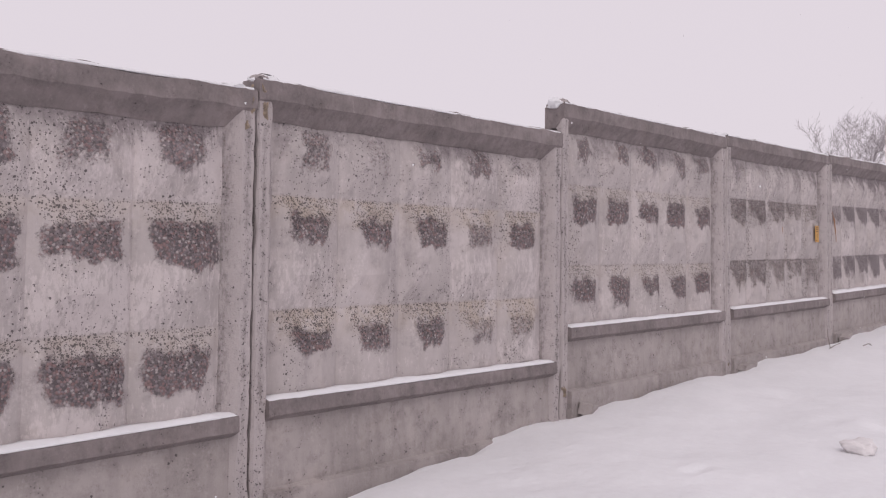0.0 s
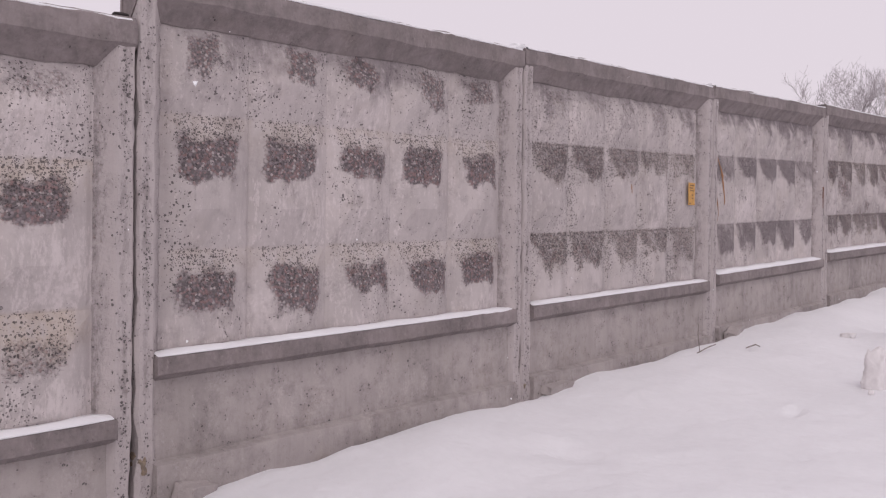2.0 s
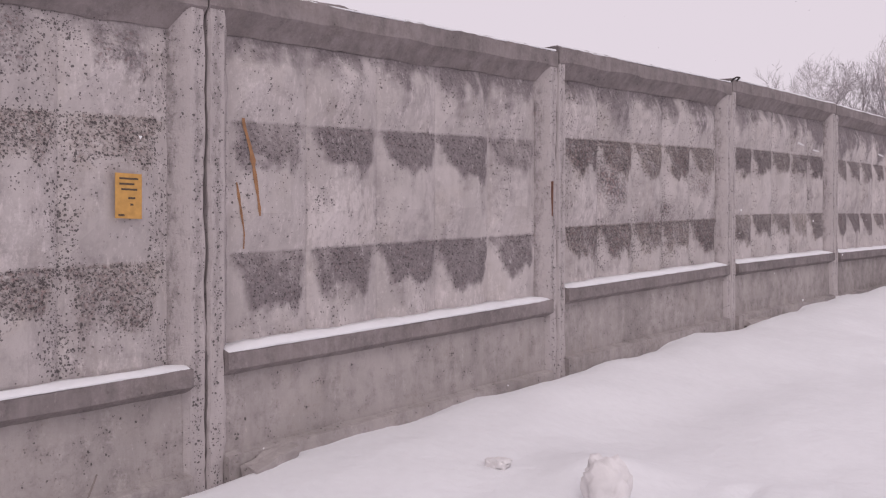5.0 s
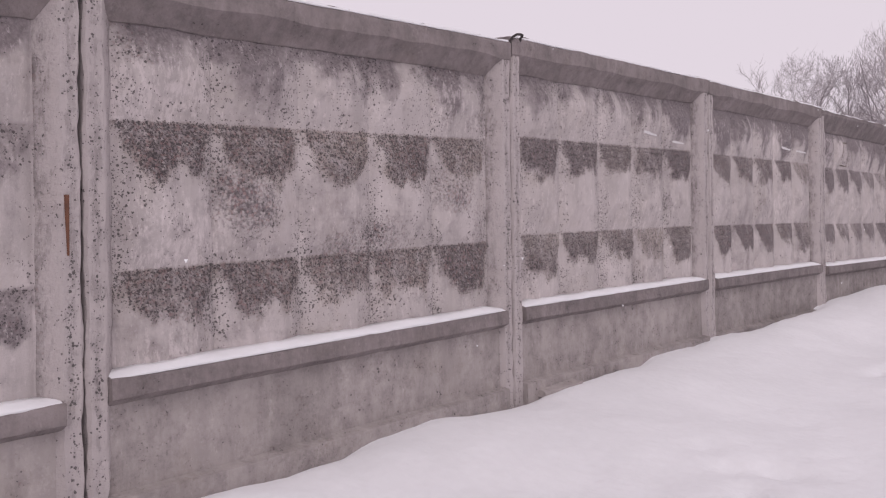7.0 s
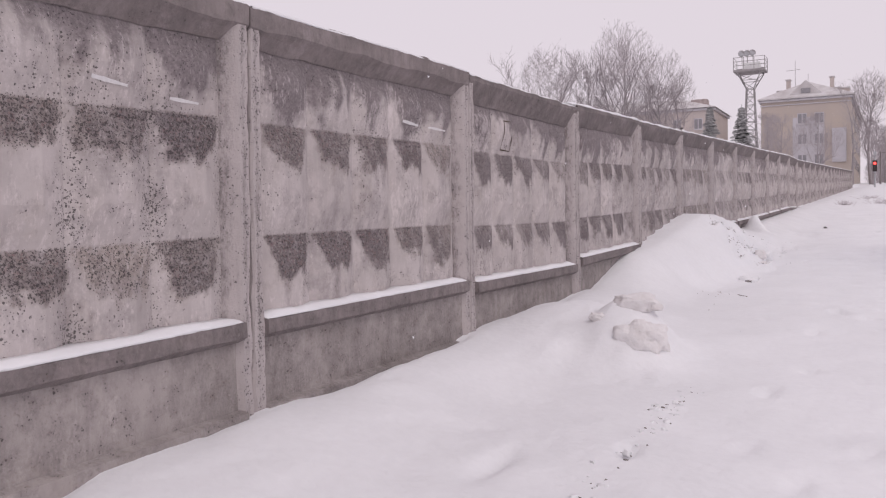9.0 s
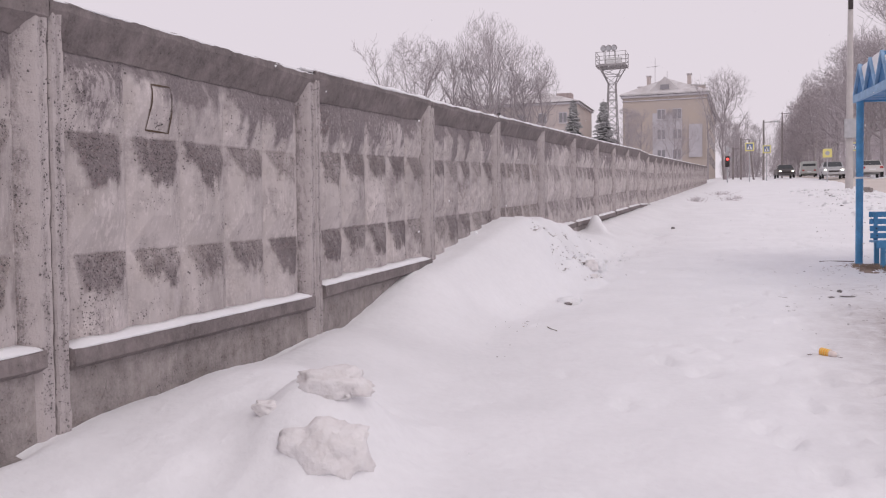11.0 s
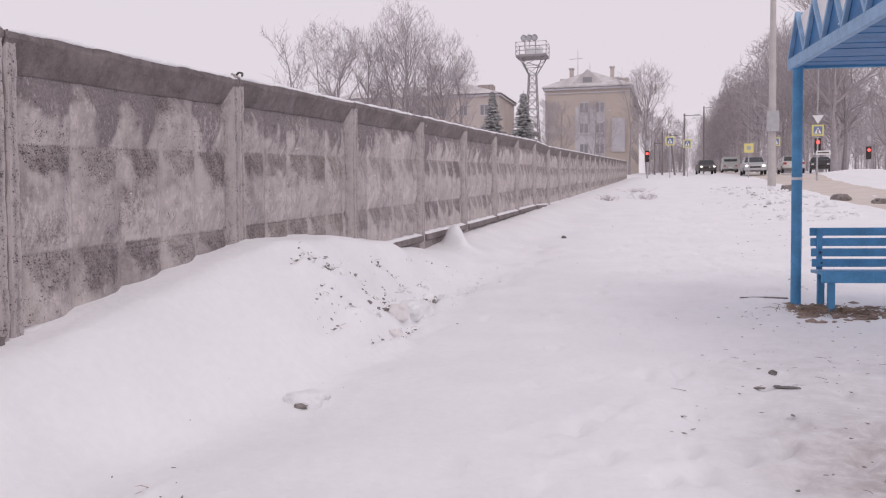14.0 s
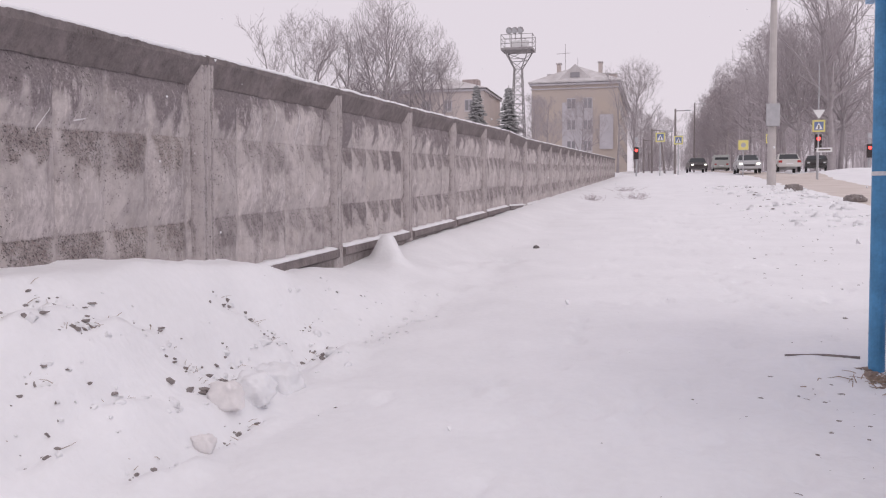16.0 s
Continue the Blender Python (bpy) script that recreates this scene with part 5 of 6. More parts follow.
def car(x, y, heading, color, label, length=4.3, height=1.45, lit=False, van=False, name="car"):
    paint = material(name + "_paint", color, 0.35, 0.2, vary=0.1, scale=2, bump=0.0)
    c = thing(name, Matrix.Translation((x, y, gz(x, y) + 0.03)) @ pose(0, 0, 0, 0, 0, heading), label, name, "vehicles on the street")
    hw = 0.86 if not van else 0.95
    L = length / 2
    if van:
        outline = [(-L, 0.35), (-L, height * 0.95), (-L + 0.15, height), (L - 1.3, height), (L - 0.75, 1.15), (L - 0.1, 0.95), (L, 0.75), (L, 0.32)]
        roof = (2, 3)
    else:
        outline = [(-L, 0.38), (-L, 0.86), (-L + 0.55, 0.93), (-L + 1.05, height - 0.03), (-0.2, height), (0.55, height - 0.04), (L - 1.15, 0.93), (L - 0.15, 0.78), (L, 0.62), (L, 0.33)]
        roof = (3, 4, 5)
    bm = bmesh.new()
    rings = []
    for side, k in ((-1, 0.93), (-1, 1.0), (1, 1.0), (1, 0.93)):
        ring = []
        for i, (u, z) in enumerate(outline):
            w = hw * (0.78 if i in roof and not van else 1.0) * k
            ring.append(bm.verts.new((side * w, u * (0.985 if k < 1 else 1), z - (0.03 if k < 1 and i in roof else 0))))
        rings.append(ring)
    order = [rings[0], rings[1], rings[2], rings[3]]
    for r0, r1 in zip(order[1:2], order[2:3]):
        for i in range(len(outline)):
            j = (i + 1) % len(outline)
            bm.faces.new((r0[i], r0[j], r1[j], r1[i]))
    bm.faces.new(rings[1])
    bm.faces.new(rings[2][::-1])
    bmesh.ops.delete(bm, geom=rings[0] + rings[3], context="VERTS")
    bmesh.ops.recalc_face_normals(bm, faces=bm.faces)
    bmesh.ops.bevel(bm, geom=bm.edges[:], offset=0.05, segments=2, affect="EDGES")
    part("body", bm, paint, c)

    def slab(name2, pts, mat, lab=""):
        b2 = bmesh.new()
        vs = [b2.verts.new(p) for p in pts]
        face = b2.faces.new(vs)
        face.normal_update()
        inward = face.normal * -0.012
        r = bmesh.ops.extrude_face_region(b2, geom=[face])
        bmesh.ops.translate(b2, verts=[v for v in r["geom"] if isinstance(v, bmesh.types.BMVert)], vec=inward)
        bmesh.ops.recalc_face_normals(b2, faces=b2.faces)
        part(name2, b2, mat, c, lab)

    if van:
        f0, f1, zt, zb = L - 1.26, L - 0.78, height - 0.08, 1.22
        slab("windscreen", [(-hw * 0.88, f1 + 0.03, zb), (hw * 0.88, f1 + 0.03, zb), (hw * 0.82, f0 + 0.03, zt), (-hw * 0.82, f0 + 0.03, zt)], GLASS, "dark windscreen")
        slab("rear_window", [(hw * 0.8, -L - 0.01, 1.3), (-hw * 0.8, -L - 0.01, 1.3), (-hw * 0.8, -L - 0.01, height - 0.3), (hw * 0.8, -L - 0.01, height - 0.3)], GLASS)
        for q in (-1, 1):
            slab("side_window", [(q * (hw + 0.012), L - 2.2, 1.25), (q * (hw + 0.012), L - 1.3, 1.25), (q * (hw + 0.012), L - 1.5, height - 0.2), (q * (hw + 0.012), L - 2.2, height - 0.2)], GLASS)
    else:
        slab("windscreen", [(-hw * 0.86, L - 1.22, 0.99), (hw * 0.86, L - 1.22, 0.99), (hw * 0.72, 0.62, height - 0.06), (-hw * 0.72, 0.62, height - 0.06)], GLASS, "dark windscreen")
        slab("rear_window", [(hw * 0.84, -L + 0.60, 0.99), (-hw * 0.84, -L + 0.60, 0.99), (-hw * 0.72, -L + 0.99, height - 0.08), (hw * 0.72, -L + 0.99, height - 0.08)], GLASS, "dark rear window")
        for q in (-1, 1):
            for a, b in ((-L + 1.0, -0.12), (-0.02, L - 1.35)):
                ta, tb = max(a, -L + 1.2), min(b, 0.5)
                slab("side_window", [(q * hw * 0.99, a, 0.98), (q * hw * 0.99, b, 0.98), (q * hw * 0.83, tb, height - 0.12), (q * hw * 0.83, ta, height - 0.12)], GLASS)
    for q in (-1, 1):
        part("headlight", boxed(q * 0.62 - 0.11, q * 0.62 + 0.11, L - 0.05, L + 0.015, 0.62, 0.73, 0.01), HEAD_LAMP if lit else SIGN_WHITE, c, "lit headlight" if lit else "")
        part("tail_light", boxed(q * 0.68 - 0.13, q * 0.68 + 0.13, -L - 0.015, -L + 0.05, 0.68, 0.85, 0.01), TAIL_LAMP, c)
    part("grille", boxed(-0.4, 0.4, L - 0.05, L + 0.012, 0.5, 0.62), STEEL, c)
    part("bumper", boxed(-hw + 0.02, hw - 0.02, L - 0.04, L + 0.05, 0.3, 0.46, 0.03), paint, c)
    part("number_plate", boxed(-0.25, 0.25, -L - 0.012, -L + 0.02, 0.55, 0.66), SIGN_WHITE, c)
    for u in (-L + 0.8, L - 0.8):
        for q in (-1, 1):
            wheel = part("wheel", rod((q * (hw - 0.16), u, 0.31), (q * (hw + 0.01), u, 0.31), 0.31, 0.31, 18), RUBBER, c)
            part("rim", rod((q * (hw + 0.005), u, 0.31), (q * (hw + 0.02), u, 0.31), 0.19, 0.17, 12), GREY_METAL, wheel)
    return c


car(10.2, 97, 180, (0.45, 0.45, 0.46), "silver sedan with snow dusted bonnet facing the walker", lit=True)
car(13.4, 100, 0, (0.62, 0.60, 0.58), "dirty white sedan seen from behind on the street")
car(7.3, 118, 184, (0.09, 0.08, 0.08), "dark car driving with lit headlights", lit=True)
car(16.6, 106, 172, (0.06, 0.055, 0.055), "dark car waiting in the side street", height=1.4)
car(11.0, 140, 0, (0.50, 0.52, 0.50), "pale grey delivery van seen from behind", length=4.6, height=1.9, van=True, name="van")

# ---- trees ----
# bark and twigs are coloured paler to imitate distance haze
BARK = material("hazed_grey_bark", (0.41, 0.375, 0.385), 0.95, second=(0.29, 0.262, 0.268), scale=3, bump=0.3, fine=20)
TWIGS = material("hazed_twigs", (0.47, 0.43, 0.445), 0.95, second=(0.36, 0.325, 0.335), scale=1.5, bump=0, fine=9)
BIRCH = material("birch_bark", (0.60, 0.56, 0.54), 0.9, second=(0.35, 0.31, 0.30), scale=3)
# needles are greyed in colour for the haze at that distance
NEEDLES = material("hazed_spruce_needles", (0.54, 0.53, 0.54), 0.9, second=(0.28, 0.285, 0.285), scale=2, bump=0, fine=15)


def prisms(segments, sides):
    """A mesh of open tapered prisms, one per segment."""
    verts, faces = [], []
    ring = [(math.cos(6.2832 * i / sides), math.sin(6.2832 * i / sides)) for i in range(sides)]
    for a, b, ra, rb in segments:
        d = (b - a)
        ax = d.orthogonal().normalized()
        ay = d.cross(ax).normalized()
        o = len(verts)
        for p, r in ((a, ra), (b, rb)):
            for c, q in ring:
                verts.append(tuple(p + ax * (c * r) + ay * (q * r)))
        for i in range(sides):
            j = (i + 1) % sides
            faces.append((o + i, o + j, o + sides + j, o + sides + i))
    return verts, faces


def grow(rng, height, trunk_r, limbs=11, spread=0.42, first=0.28, twig=0.02, levels=4, droop=0.0, lean=0.0, stem=0.86, crown=0.0):
    """Segments of a bare tree: thick wood and fine twigs."""
    wood, fine = [], []

    def branch(p, d, length, r, level):
        n = (7, 5, 4, 3, 2)[level]
        step = length / n
        kids = (0, 6, 5, 4, 0)[level] if level < levels else 0
        for i in range(n):
            d = (d + Vector((rng.gauss(0, 0.2), rng.gauss(0, 0.2), rng.gauss(0.09 - droop, 0.14)))).normalized()
            q = p + d * step
            if crown and (q.x ** 2 + q.y ** 2) / (crown * height) ** 2 + ((q.z - 0.62 * height) / (0.39 * height)) ** 2 > rng.uniform(0.85, 1.1):
                return p, d, r
            r2 = max(r * (0.80 if level else 0.86), twig * 0.6)
            (wood if r > 0.045 else fine).append((p, q, r, r2))
            if level and kids:
                for _ in range(int(kids / n + rng.random())):
                    side = Vector((rng.gauss(0, 1), rng.gauss(0, 1), rng.gauss(0.35 - droop, 0.5))).normalized()
                    branch(q, (d * 0.75 + side * 0.8).normalized(), length * rng.uniform(0.42, 0.68), max(twig, r2 * 0.6), level + 1)
            p, r = q, r2
        return p, d, r

    p, d, r = Vector((0, 0, -0.4)), Vector((lean, 0, 1)).normalized(), trunk_r
    n = 12
    for i in range(n):
        d = (d + Vector((rng.gauss(0, 0.035), rng.gauss(0, 0.035), 0.05))).normalized()
        q = p + d * (height * stem / n)
        r2 = r * 0.88
        wood.append((p, q, r, r2))
        f = (i + 1) / n
        if f > first:
            for _ in range(max(1, round(limbs / (n * (1 - first)) + rng.uniform(-0.4, 0.4)))):
                a = rng.uniform(0, 6.283)
                up = rng.uniform(0.35, 1.0) + 0.5 * f - droop
                side = Vector((math.cos(a), math.sin(a), up)).normalized()
                branch(q, side, height * spread * (1.1 - 0.62 * f) * rng.uniform(0.75, 1.15), max(0.05, r2 * 0.72), 1)
        p, r = q, r2
    branch(p, d, height * max(0.2, 0.75 * (1 - stem)), r, 1)
    return wood, fine


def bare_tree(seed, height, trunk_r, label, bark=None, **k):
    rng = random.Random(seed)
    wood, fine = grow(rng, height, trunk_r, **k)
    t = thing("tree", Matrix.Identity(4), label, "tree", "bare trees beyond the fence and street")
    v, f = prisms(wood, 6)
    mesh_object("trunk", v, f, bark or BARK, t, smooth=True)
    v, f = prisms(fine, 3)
    mesh_object("crown", v, f, TWIGS, t, "fine bare twigs paled for haze")
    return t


TREE_KINDS = [
    bare_tree(1, 20, 0.36, "tall bare lime tree with a rounded crown of fine twigs", limbs=15, spread=0.62, first=0.36, stem=0.66, levels=4, crown=0.25, twig=0.014),
    bare_tree(2, 18, 0.34, "bare tree with a crooked open crown", limbs=10, spread=0.6, first=0.38, stem=0.62, levels=4, crown=0.26, twig=0.015),
    bare_tree(3, 19, 0.32, "tall slender bare tree with steep limbs", limbs=14, spread=0.46, first=0.3, stem=0.74, levels=4, crown=0.19, twig=0.014),
    bare_tree(4, 15, 0.28, "bare pruned tree with sparse crooked limbs", limbs=9, spread=0.38, first=0.4, levels=3),
    bare_tree(5, 20, 0.22, "slender bare birch with drooping twigs", BIRCH, limbs=22, spread=0.26, levels=4, droop=0.28, twig=0.016),
    bare_tree(6, 13, 0.2, "small bare tree with a dense twiggy crown", limbs=16, spread=0.42, first=0.15, levels=4, crown=0.36, twig=0.014),
]
_used = set()


def plant(kind, x, y, height=None, turn=0.0):
    src = TREE_KINDS[kind]
    full = (20, 18, 19, 15, 20, 13)[kind]
    s = (height or full) / full
    m = Matrix.Translation((x, y, gz(x, y))) @ Matrix.Rotation(turn, 4, "Z") @ Matrix.Diagonal((s, s, s, 1))
    if kind not in _used:
        _used.add(kind)
        src.matrix_basis = m
        return src
    ob = copy_thing(src, Matrix.Identity(4))
    ob.matrix_basis = m
    return ob


rt = random.Random(77)
# group behind the fence
for kind, x, y, h in ((3, -41.2, 122, 17.2), (1, -36.0, 122, 20.3), (2, -31.6, 124, 19.2), (0, -26.8, 122, 21.6), (0, -22.6, 124, 18.0), (2, -29.5, 127, 18.5), (5, -24.5, 126, 14), (2, -20.6, 125, 15.0), (5, -38.5, 128, 12), (5, -33, 130, 13)):
    plant(kind, x, y, h, rt.uniform(0, 6.28))
# near the house and at the street's far end
for kind, x, y, h in ((1, 0.2, 165, 18.5), (3, -1.5, 140, 12), (5, 0.8, 150, 9.5), (5, -4.2, 118, 8.2), (5, -8.4, 120, 8.4), (5, 1.2, 128, 7), (3, 3.0, 200, 12), (5, 2.0, 180, 10), (5, 5.5, 215, 12), (5, -10.2, 124, 9)):
    plant(kind, x, y, h, rt.uniform(0, 6.28))
# wood beside the street
for kind, x, y, h in ((0, 15.4, 108, 14), (1, 16.9, 101, 19.5), (2, 18.9, 108, 15), (5, 21.5, 104, 11), (0, 15.6, 124, 15), (4, 13.6, 168, 16), (4, 14.6, 150, 15.5), (2, 14.4, 140, 14.5), (5, 19.5, 116, 13), (2, 24, 115, 14), (5, 26, 105, 12), (0, 20, 128, 17), (1, 27, 120, 14)):
    plant(kind, x, y, h, rt.uniform(0, 6.28))
for _ in range(34):
    y = rt.uniform(112, 235)
    plant(rt.choice((0, 2, 5, 5, 5)), 14.5 + rt.random() ** 1.5 * 34, y, rt.uniform(11, 17), rt.uniform(0, 6.28))


for _ in range(30):
    y = rt.uniform(170, 330)
    plant(rt.choice((2, 4, 5, 5)), 12.6 + rt.random() ** 2 * 10, y, rt.uniform(14, 18), rt.uniform(0, 6.28))
for _ in range(16):
    plant(rt.choice((0, 2, 5)), rt.uniform(-4, 7), rt.uniform(230, 330), rt.uniform(9, 14), rt.uniform(0, 6.28))


# lighter tone puts distance haze into the woodland's colour
WOODS = material("hazed_pale_twigs", (0.60, 0.55, 0.57), 0.95, second=(0.47, 0.43, 0.445), scale=1.5, bump=0, fine=9)


def far_woods():
    rng = random.Random(31)
    segs = []
    for _ in range(420):
        x, y = 13.5 + rng.random() * 75, rng.uniform(105, 270)
        h = rng.uniform(6, 13)
        b = Vector((x, y, gz(x, y) - 0.3))
        top = b + Vector((rng.gauss(0, 0.5), rng.gauss(0, 0.5), h))
        segs.append((b, top, 0.12, 0.03))
        for _ in range(26):
            f = rng.uniform(0.15, 1)
            p = b.lerp(top, f)
            d = Vector((rng.gauss(0, 1), rng.gauss(0, 1), rng.uniform(0.1, 1.2))).normalized() * rng.uniform(0.8, 2.4)
            segs.append((p, p + d, 0.035, 0.015))
            for _ in range(3):
                q = p + d * rng.uniform(0.3, 1)
                segs.append((q, q + (d.normalized() + Vector((rng.gauss(0, 0.7), rng.gauss(0, 0.7), rng.gauss(0.2, 0.5)))) * rng.uniform(0.4, 1.0), 0.02, 0.012))
    v, f = prisms(segs, 3)
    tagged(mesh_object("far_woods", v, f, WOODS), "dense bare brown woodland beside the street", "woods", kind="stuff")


far_woods()


def dry_weed(x, y, r, seed):
    rng = random.Random(seed)
    segs = []
    for _ in range(34):
        b = Vector((rng.gauss(0, r * 0.4), rng.gauss(0, r * 0.3), -0.05))
        t = b + Vector((rng.gauss(0, r * 0.5), rng.gauss(0, r * 0.4), rng.uniform(0.08, 0.28)))
        segs.append((b, t, 0.007, 0.003))
        for _ in range(3):
            p = b.lerp(t, rng.uniform(0.4, 1))
            segs.append((p, p + Vector((rng.gauss(0, 0.1), rng.gauss(0, 0.1), rng.uniform(0, 0.08))), 0.005, 0.003))
    v, f = prisms(segs, 3)
    ob = mesh_object("dry_weed", v, f, WOODS)
    ob.location = (x, y, gz(x, y))
    tagged(ob, "frosted dry weeds standing in the snow", "plant", "dry weeds along the path")


dry_weed(2.75, 59.0, 0.5, 4)
dry_weed(2.3, 66.0, 0.5, 6)
dry_weed(1.4, 57.5, 0.3, 8)


def spruce(x, y, height, seed):
    rng = random.Random(seed)
    t = thing("spruce", Matrix.Translation((x, y, gz(x, y))), "conical spruce with its green paled for haze", "tree", "spruces by the mast")
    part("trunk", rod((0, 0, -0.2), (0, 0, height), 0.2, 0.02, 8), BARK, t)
    verts, faces = [], []
    tiers = int(height * 2.2)
    for i in range(tiers):
        z = height * (0.1 + 0.88 * i / tiers)
        reach = (height - z) * 0.34 + 0.15
        for _ in range(26):
            a = rng.uniform(0, 6.283)
            r = reach * rng.uniform(0.55, 1.15)
            zb = z
            z = zb + rng.uniform(-0.3, 0.3)
            for q in range(5):
                f0, f1 = q / 5, (q + 1) / 5
                w = 0.36 * (1 - f0) + 0.08 + rng.uniform(0, 0.1)
                da = rng.gauss(0, 0.06)
                o = len(verts)
                p0, p1 = r * f0, r * f1
                z0, z1 = z - 0.5 * p0 * 0.7 + 0.12 * f0 * f0 * r, z - 0.5 * p1 * 0.7 + 0.12 * f1 * f1 * r
                c, s = math.cos(a + da), math.sin(a + da)
                verts += [(c * p0 - s * w, s * p0 + c * w, z0 - 0.1), (c * p0 + s * w, s * p0 - c * w, z0 - 0.1), (c * p1, s * p1, z1), (c * p0, s * p0, z0 + 0.08)]
                faces += [(o, o + 2, o + 3), (o + 3, o + 2, o + 1), (o, o + 1, o + 2)]
            z = zb
    mesh_object("crown", verts, faces, NEEDLES, t)


spruce(-17.0, 126, 10.6, 3)
spruce(-13.1, 125, 10.2, 5)
spruce(-13.7, 131, 7.0, 8)

# ---- floodlight mast ----
# steel tone is lifted to take in the distance haze
MAST = material("grey_mast_steel", (0.36, 0.34, 0.345), 0.7, 0.2, vary=0.2, scale=4)


def mast():
    x, y = -12.45, 128.0
    b = gz(x, y)
    t = thing("floodlight_mast", Matrix.Translation((x, y, b)), "grey steel lattice mast with a railed floodlight platform", "mast")
    zp = 20.4 - b

    def half(z):
        return 0.95 - 0.5 * min(1, z / (zp - 2.2)) if z < zp - 2.0 else 0.45 + 1.0 * (z - zp + 2.0) / 2.0
    levels = [i * (zp - 2.0) / 12 for i in range(13)] + [zp - 1.0, zp]
    corner = ((-1, -1), (1, -1), (1, 1), (-1, 1))
    for cx, cy in corner:
        pts = [(cx * half(z), cy * half(z), z) for z in levels]
        part("leg", swept(pts, 0.07, 5), MAST, t)
    for z0, z1 in zip(levels, levels[1:]):
        for (ax, ay), (bx, by) in zip(corner, corner[1:] + corner[:1]):
            part("brace", rod((ax * half(z0), ay * half(z0), z0), (bx * half(z1), by * half(z1), z1), 0.035, 0.035, 4), MAST, t)
            part("brace", rod((ax * half(z1), ay * half(z1), z1), (bx * half(z1), by * half(z1), z1), 0.035, 0.035, 4), MAST, t)
    part("platform", boxed(-1.85, 1.85, -1.4, 1.4, zp, zp + 0.25, 0.02), MAST, t)
    for z in (zp + 0.75, zp + 1.25, zp + 1.75):
        part("rail", swept([(-1.82, -1.37, z), (1.82, -1.37, z), (1.82, 1.37, z), (-1.82, 1.37, z), (-1.82, -1.37, z)], 0.04, 4), MAST, t)
    for px in (-1.82, -0.6, 0.6, 1.82):
        for py in (-1.37, 1.37):
            part("rail_post", rod((px, py, zp + 0.2), (px, py, zp + 1.78), 0.04, 0.04, 4), MAST, t)
    part("control_box", boxed(-0.9, 1.2, -0.5, 0.5, zp + 0.25, zp + 1.2, 0.03), SIGN_WHITE, t, "pale equipment box")
    for i, px in enumerate((-1.0, -0.35, 0.3)):
        lamp = part("floodlight", rod((px, -0.5, zp + 2.35), (px + 0.1, 0.2, zp + 2.45), 0.40, 0.22, 14), MAST, t, "round floodlight")
        part("bracket", rod((px, 0, zp + 1.2), (px, 0, zp + 2.2), 0.04, 0.04, 5), MAST, t)
        part("lens", rod((px, -0.54, zp + 2.35), (px, -0.5, zp + 2.35), 0.34, 0.36, 14), GREY_METAL, lamp)


mast()

# ---- buildings ----
# OCHRE, TAN and PANE carry distance haze in their paler colours
OCHRE = material("hazed_ochre_plaster", (0.53, 0.455, 0.395), 0.9, second=(0.49, 0.43, 0.40), scale=0.35, bump=0.15, fine=6)
TAN = material("grey_tan_plaster", (0.60, 0.53, 0.50), 0.9, second=(0.52, 0.46, 0.44), scale=0.3, bump=0.15, fine=6)
SLATE = material("grey_sheet_roof", (0.46, 0.43, 0.43), 0.8, second=(0.70, 0.68, 0.69), scale=0.6, bump=0.1, fine=5)
BRICK = material("grey_red_brick", (0.44, 0.37, 0.36), 0.9, vary=0.3, scale=3)
PALE = material("pale_blue_plaster", (0.55, 0.53, 0.56), 0.9, vary=0.12, scale=1)
PANE = material("window_pane", (0.30, 0.29, 0.31), 0.15, vary=0.1, scale=0.8, bump=0)


def window(parent, x, z, w, h, y):
    f = part("window", boxed(x - w / 2, x + w / 2, y - 0.05, y + 0.02, z - h / 2, z + h / 2, 0.01), PALE, parent, "pale framed window")
    for q in (-1, 1):
        part("pane", boxed(x + q * w * 0.24 - w * 0.19, x + q * w * 0.24 + w * 0.19, y - 0.062, y - 0.045, z - h * 0.42, z + h * 0.42), PANE, f)
    part("sill", boxed(x - w / 2 - 0.08, x + w / 2 + 0.08, y - 0.16, y, z - h / 2 - 0.08, z - h / 2), SLATE, f)


def hip_roof(x0, x1, y0, y1, z, rise, over, inset):
    bm = bmesh.new()
    xm = (x0 + x1) / 2
    vs = [bm.verts.new(c) for c in ((x0 - over, y0 - over, z), (x1 + over, y0 - over, z), (x1 + over, y1 + over, z), (x0 - over, y1 + over, z), (xm, y0 + inset, z + rise), (xm, y1 - inset, z + rise),
                                    (x0 - over, y0 - over, z - 0.2), (x1 + over, y0 - over, z - 0.2), (x1 + over, y1 + over, z - 0.2), (x0 - over, y1 + over, z - 0.2))]
    for f in ((0, 1, 4), (1, 2, 5, 4), (2, 3, 5), (3, 0, 4, 5), (0, 6, 7, 1), (1, 7, 8, 2), (2, 8, 9, 3), (3, 9, 6, 0), (6, 9, 8, 7)):
        bm.faces.new([vs[c] for c in f])
    return bm


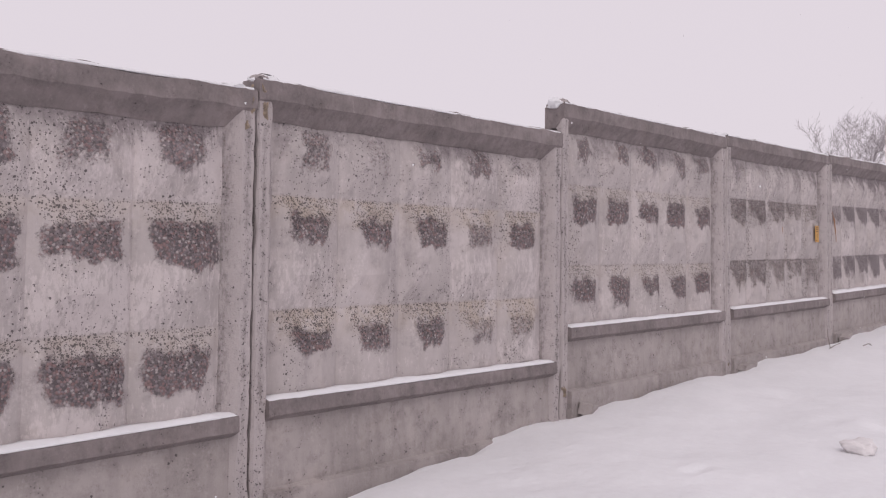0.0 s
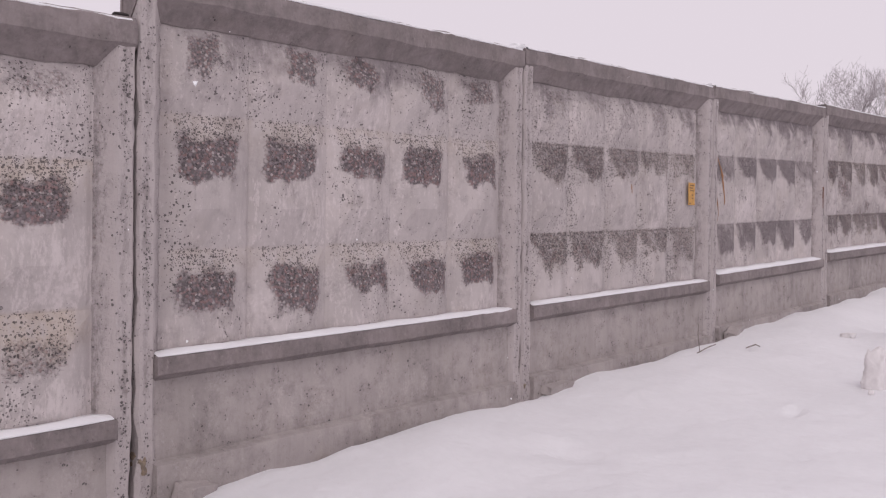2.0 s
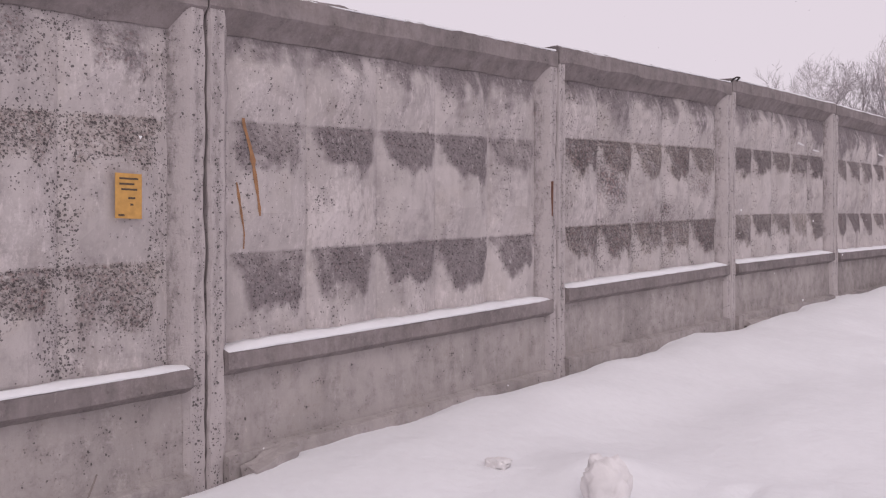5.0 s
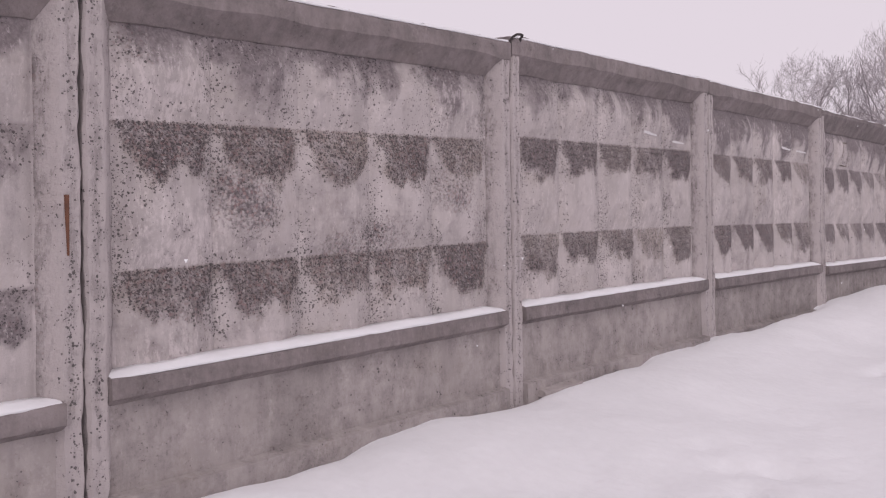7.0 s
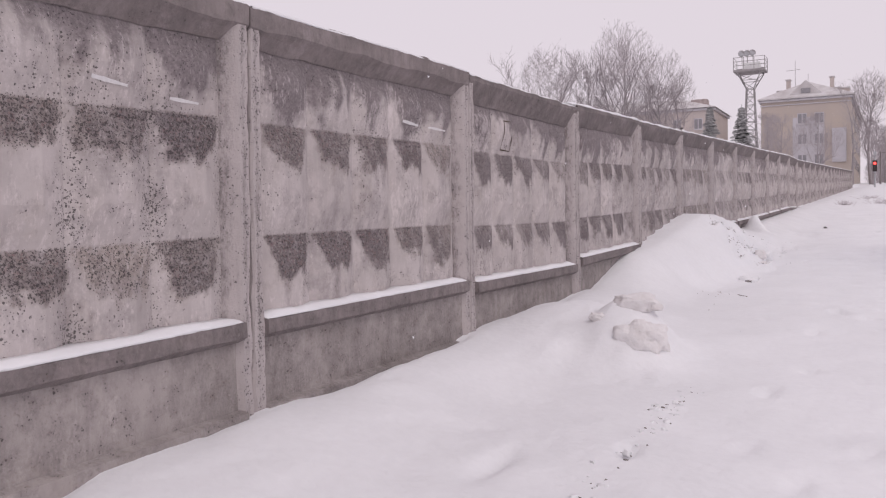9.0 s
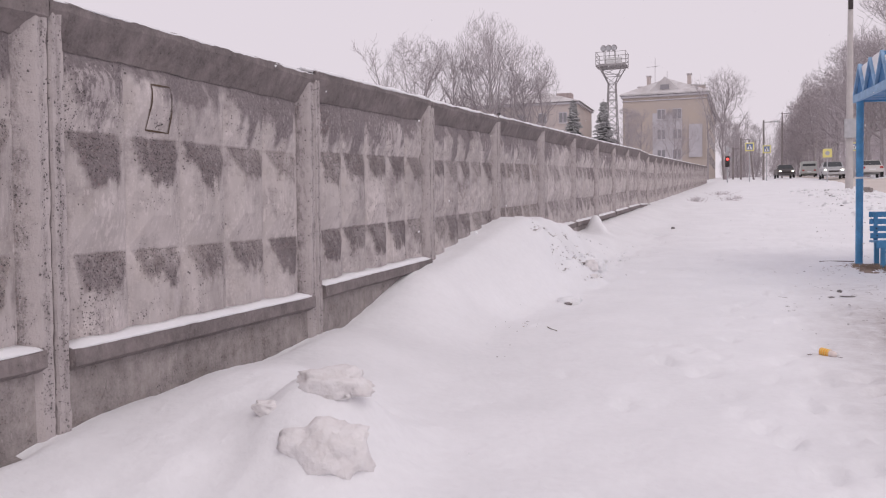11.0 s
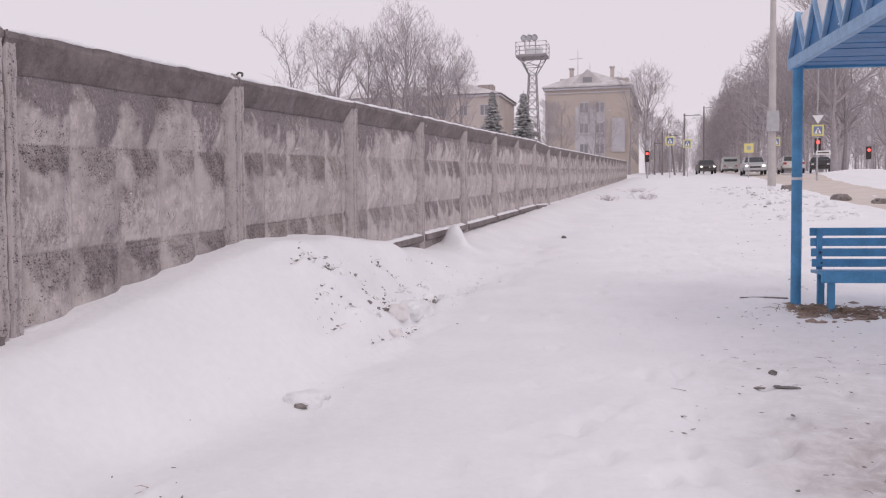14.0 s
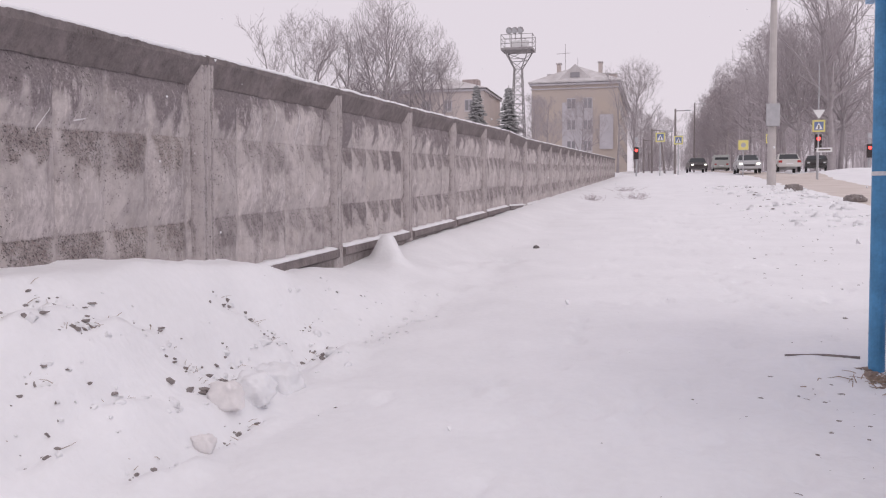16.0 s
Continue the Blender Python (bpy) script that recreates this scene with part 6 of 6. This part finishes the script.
def house():
    x0, x1, y0, y1 = -14.3, -2.1, 152.0, 190.0
    b = gz(-8, 152)
    e = 20.2 - b
    t = thing("apartment_house", Matrix.Translation((0, 0, b)), "ochre plastered four storey apartment house with a snowy roof", "house", "buildings beyond the fence")
    part("wall", boxed(x0, x1, y0, y1, -3, e, 0.02), OCHRE, t)
    part("cornice", boxed(x0 - 0.3, x1 + 0.3, y0 - 0.3, y1 + 0.3, e - 0.55, e - 0.25, 0.05), PALE, t, "pale moulded cornice")
    part("cornice", boxed(x0 - 0.15, x1 + 0.15, y0 - 0.15, y1 + 0.15, e - 1.1, e - 0.95, 0.03), PALE, t)
    roof = part("roof", hip_roof(x0, x1, y0, y1, e, 2.9, 0.45, 5.0), SLATE, t, "grey sheet roof dusted with snow")
    bm = bmesh.new()
    vs = [bm.verts.new(c) for c in ((-10.9, y0 + 0.4, e), (-5.4, y0 + 0.4, e), (-8.15, y0 + 0.4, e + 2.5), (-10.9, y0 + 5, e), (-5.4, y0 + 5, e), (-8.15, y0 + 6, e + 2.6))]
    for f in ((0, 1, 2), (0, 2, 5, 3), (2, 1, 4, 5), (3, 5, 4), (0, 3, 4, 1)):
        bm.faces.new([vs[c] for c in f])
    part("dormer", bm, SLATE, t, "grey gabled dormer")
    part("dormer_window", boxed(-8.8, -7.5, y0 + 0.3, y0 + 0.5, e + 0.6, e + 1.3), PANE, t)
    for cx, w, h in ((-11.0, 0.28, 3.3), (-4.9, 0.28, 3.3), (-12.1, 0.5, 1.7), (-3.2, 0.7, 1.5), (-4.2, 0.6, 1.6)):
        ch = part("chimney", boxed(cx - w, cx + w, y0 + 5, y0 + 6, e - 0.5, e + h, 0.03), TAN, roof, "plastered chimney")
        part("chimney_cap", boxed(cx - w - 0.12, cx + w + 0.12, y0 + 4.9, y0 + 6.1, e + h, e + h + 0.18, 0.03), SLATE, roof)
    for cx in (-9.9, -8.1):
        part("antenna", rod((cx, y0 + 4, e + 1), (cx, y0 + 4, e + (6.0 if cx < -9 else 3.9)), 0.04, 0.03, 5), MAST, t)
    part("antenna", rod((-11.2, y0 + 4, e + 4.6), (-9.2, y0 + 4, e + 4.7), 0.03, 0.03, 5), MAST, t)
    part("pale_strip", boxed(-9.9, -5.6, y0 - 0.06, y0 - 0.004, 1.0, e - 3.0, 0.01), PALE, t, "pale blue plaster field")
    part("hoarding", boxed(-4.6, -2.7, y0 - 0.25, y0 - 0.1, 3.3, 8.2, 0.02), PALE, t, "white board on the end wall")
    for z in (e - 3.2, e - 6.2, e - 9.2):
        for cx in (-6.3, -8.6):
            window(t, cx, z, 1.3, 1.6, y0 - 0.06)
    for i in range(9):
        for z in (e - 3.2, e - 6.2, e - 9.2):
            f = part("window", boxed(x1 - 0.02, x1 + 0.05, y0 + 2 + i * 4, y0 + 3.3 + i * 4, z - 0.8, z + 0.8), PANE, t)


def long_building():
    x0, x1, y0, y1 = -48.0, -20.9, 150.0, 163.0
    b = gz(-30, 152)
    e = 19.4 - b
    t = thing("grey_building", Matrix.Translation((0, 0, b)), "long grey plastered building with a hipped roof", "building", "buildings beyond the fence")
    part("wall", boxed(x0, x1, y0, y1, -3, e, 0.02), TAN, t)
    part("cornice", boxed(x0 - 0.3, x1 + 0.3, y0 - 0.3, y1 + 0.3, e - 0.4, e - 0.1, 0.05), PALE, t)
    bm = bmesh.new()
    vs = [bm.verts.new(c) for c in ((x0 - .5, y0 - .5, e), (x1 + .5, y0 - .5, e), (x1 + .5, y1 + .5, e), (x0 - .5, y1 + .5, e), (x0 + 6, 156.5, e + 2.4), (x1 - 6, 156.5, e + 2.4))]
    for f in ((0, 1, 5, 4), (1, 2, 5), (2, 3, 4, 5), (3, 0, 4), (0, 3, 2, 1)):
        bm.faces.new([vs[c] for c in f])
    roof = part("roof", bm, SLATE, t, "grey hipped roof dusted with snow")
    part("chimney", boxed(-25.0, -22.6, 154, 156, e, e + 1.9, 0.05), BRICK, roof)
    for i in range(8):
        for z in (e - 2.4, e - 5.6):
            window(t, x1 - 2.2 - i * 3.2, z, 1.3, 1.7, y0)


house()
long_building()


def falling_snow():
    """Single flakes in the air over the path and the street."""
    rng = random.Random(64)
    verts, faces = [], []
    tetra = ((1, 1, 1), (-1, -1, 1), (-1, 1, -1), (1, -1, -1))
    for _ in range(2600):
        y = rng.uniform(-1, 75)
        x = rng.uniform(0.2, 13)
        z = gz(4, y) + rng.uniform(0.3, 6)
        if 2.4 < x < 5.2 and y < 27:
            continue
        r = rng.uniform(0.002, 0.0045)
        o = len(verts)
        verts += [(x + a * r, y + b * r, z + c * r * 1.3) for a, b, c in tetra]
        faces += [(o, o + 1, o + 2), (o, o + 3, o + 1), (o, o + 2, o + 3), (o + 1, o + 3, o + 2)]
    tagged(mesh_object("snowflakes", verts, faces, SNOW), "small white snowflakes falling through the air", "snow", kind="stuff")


falling_snow()
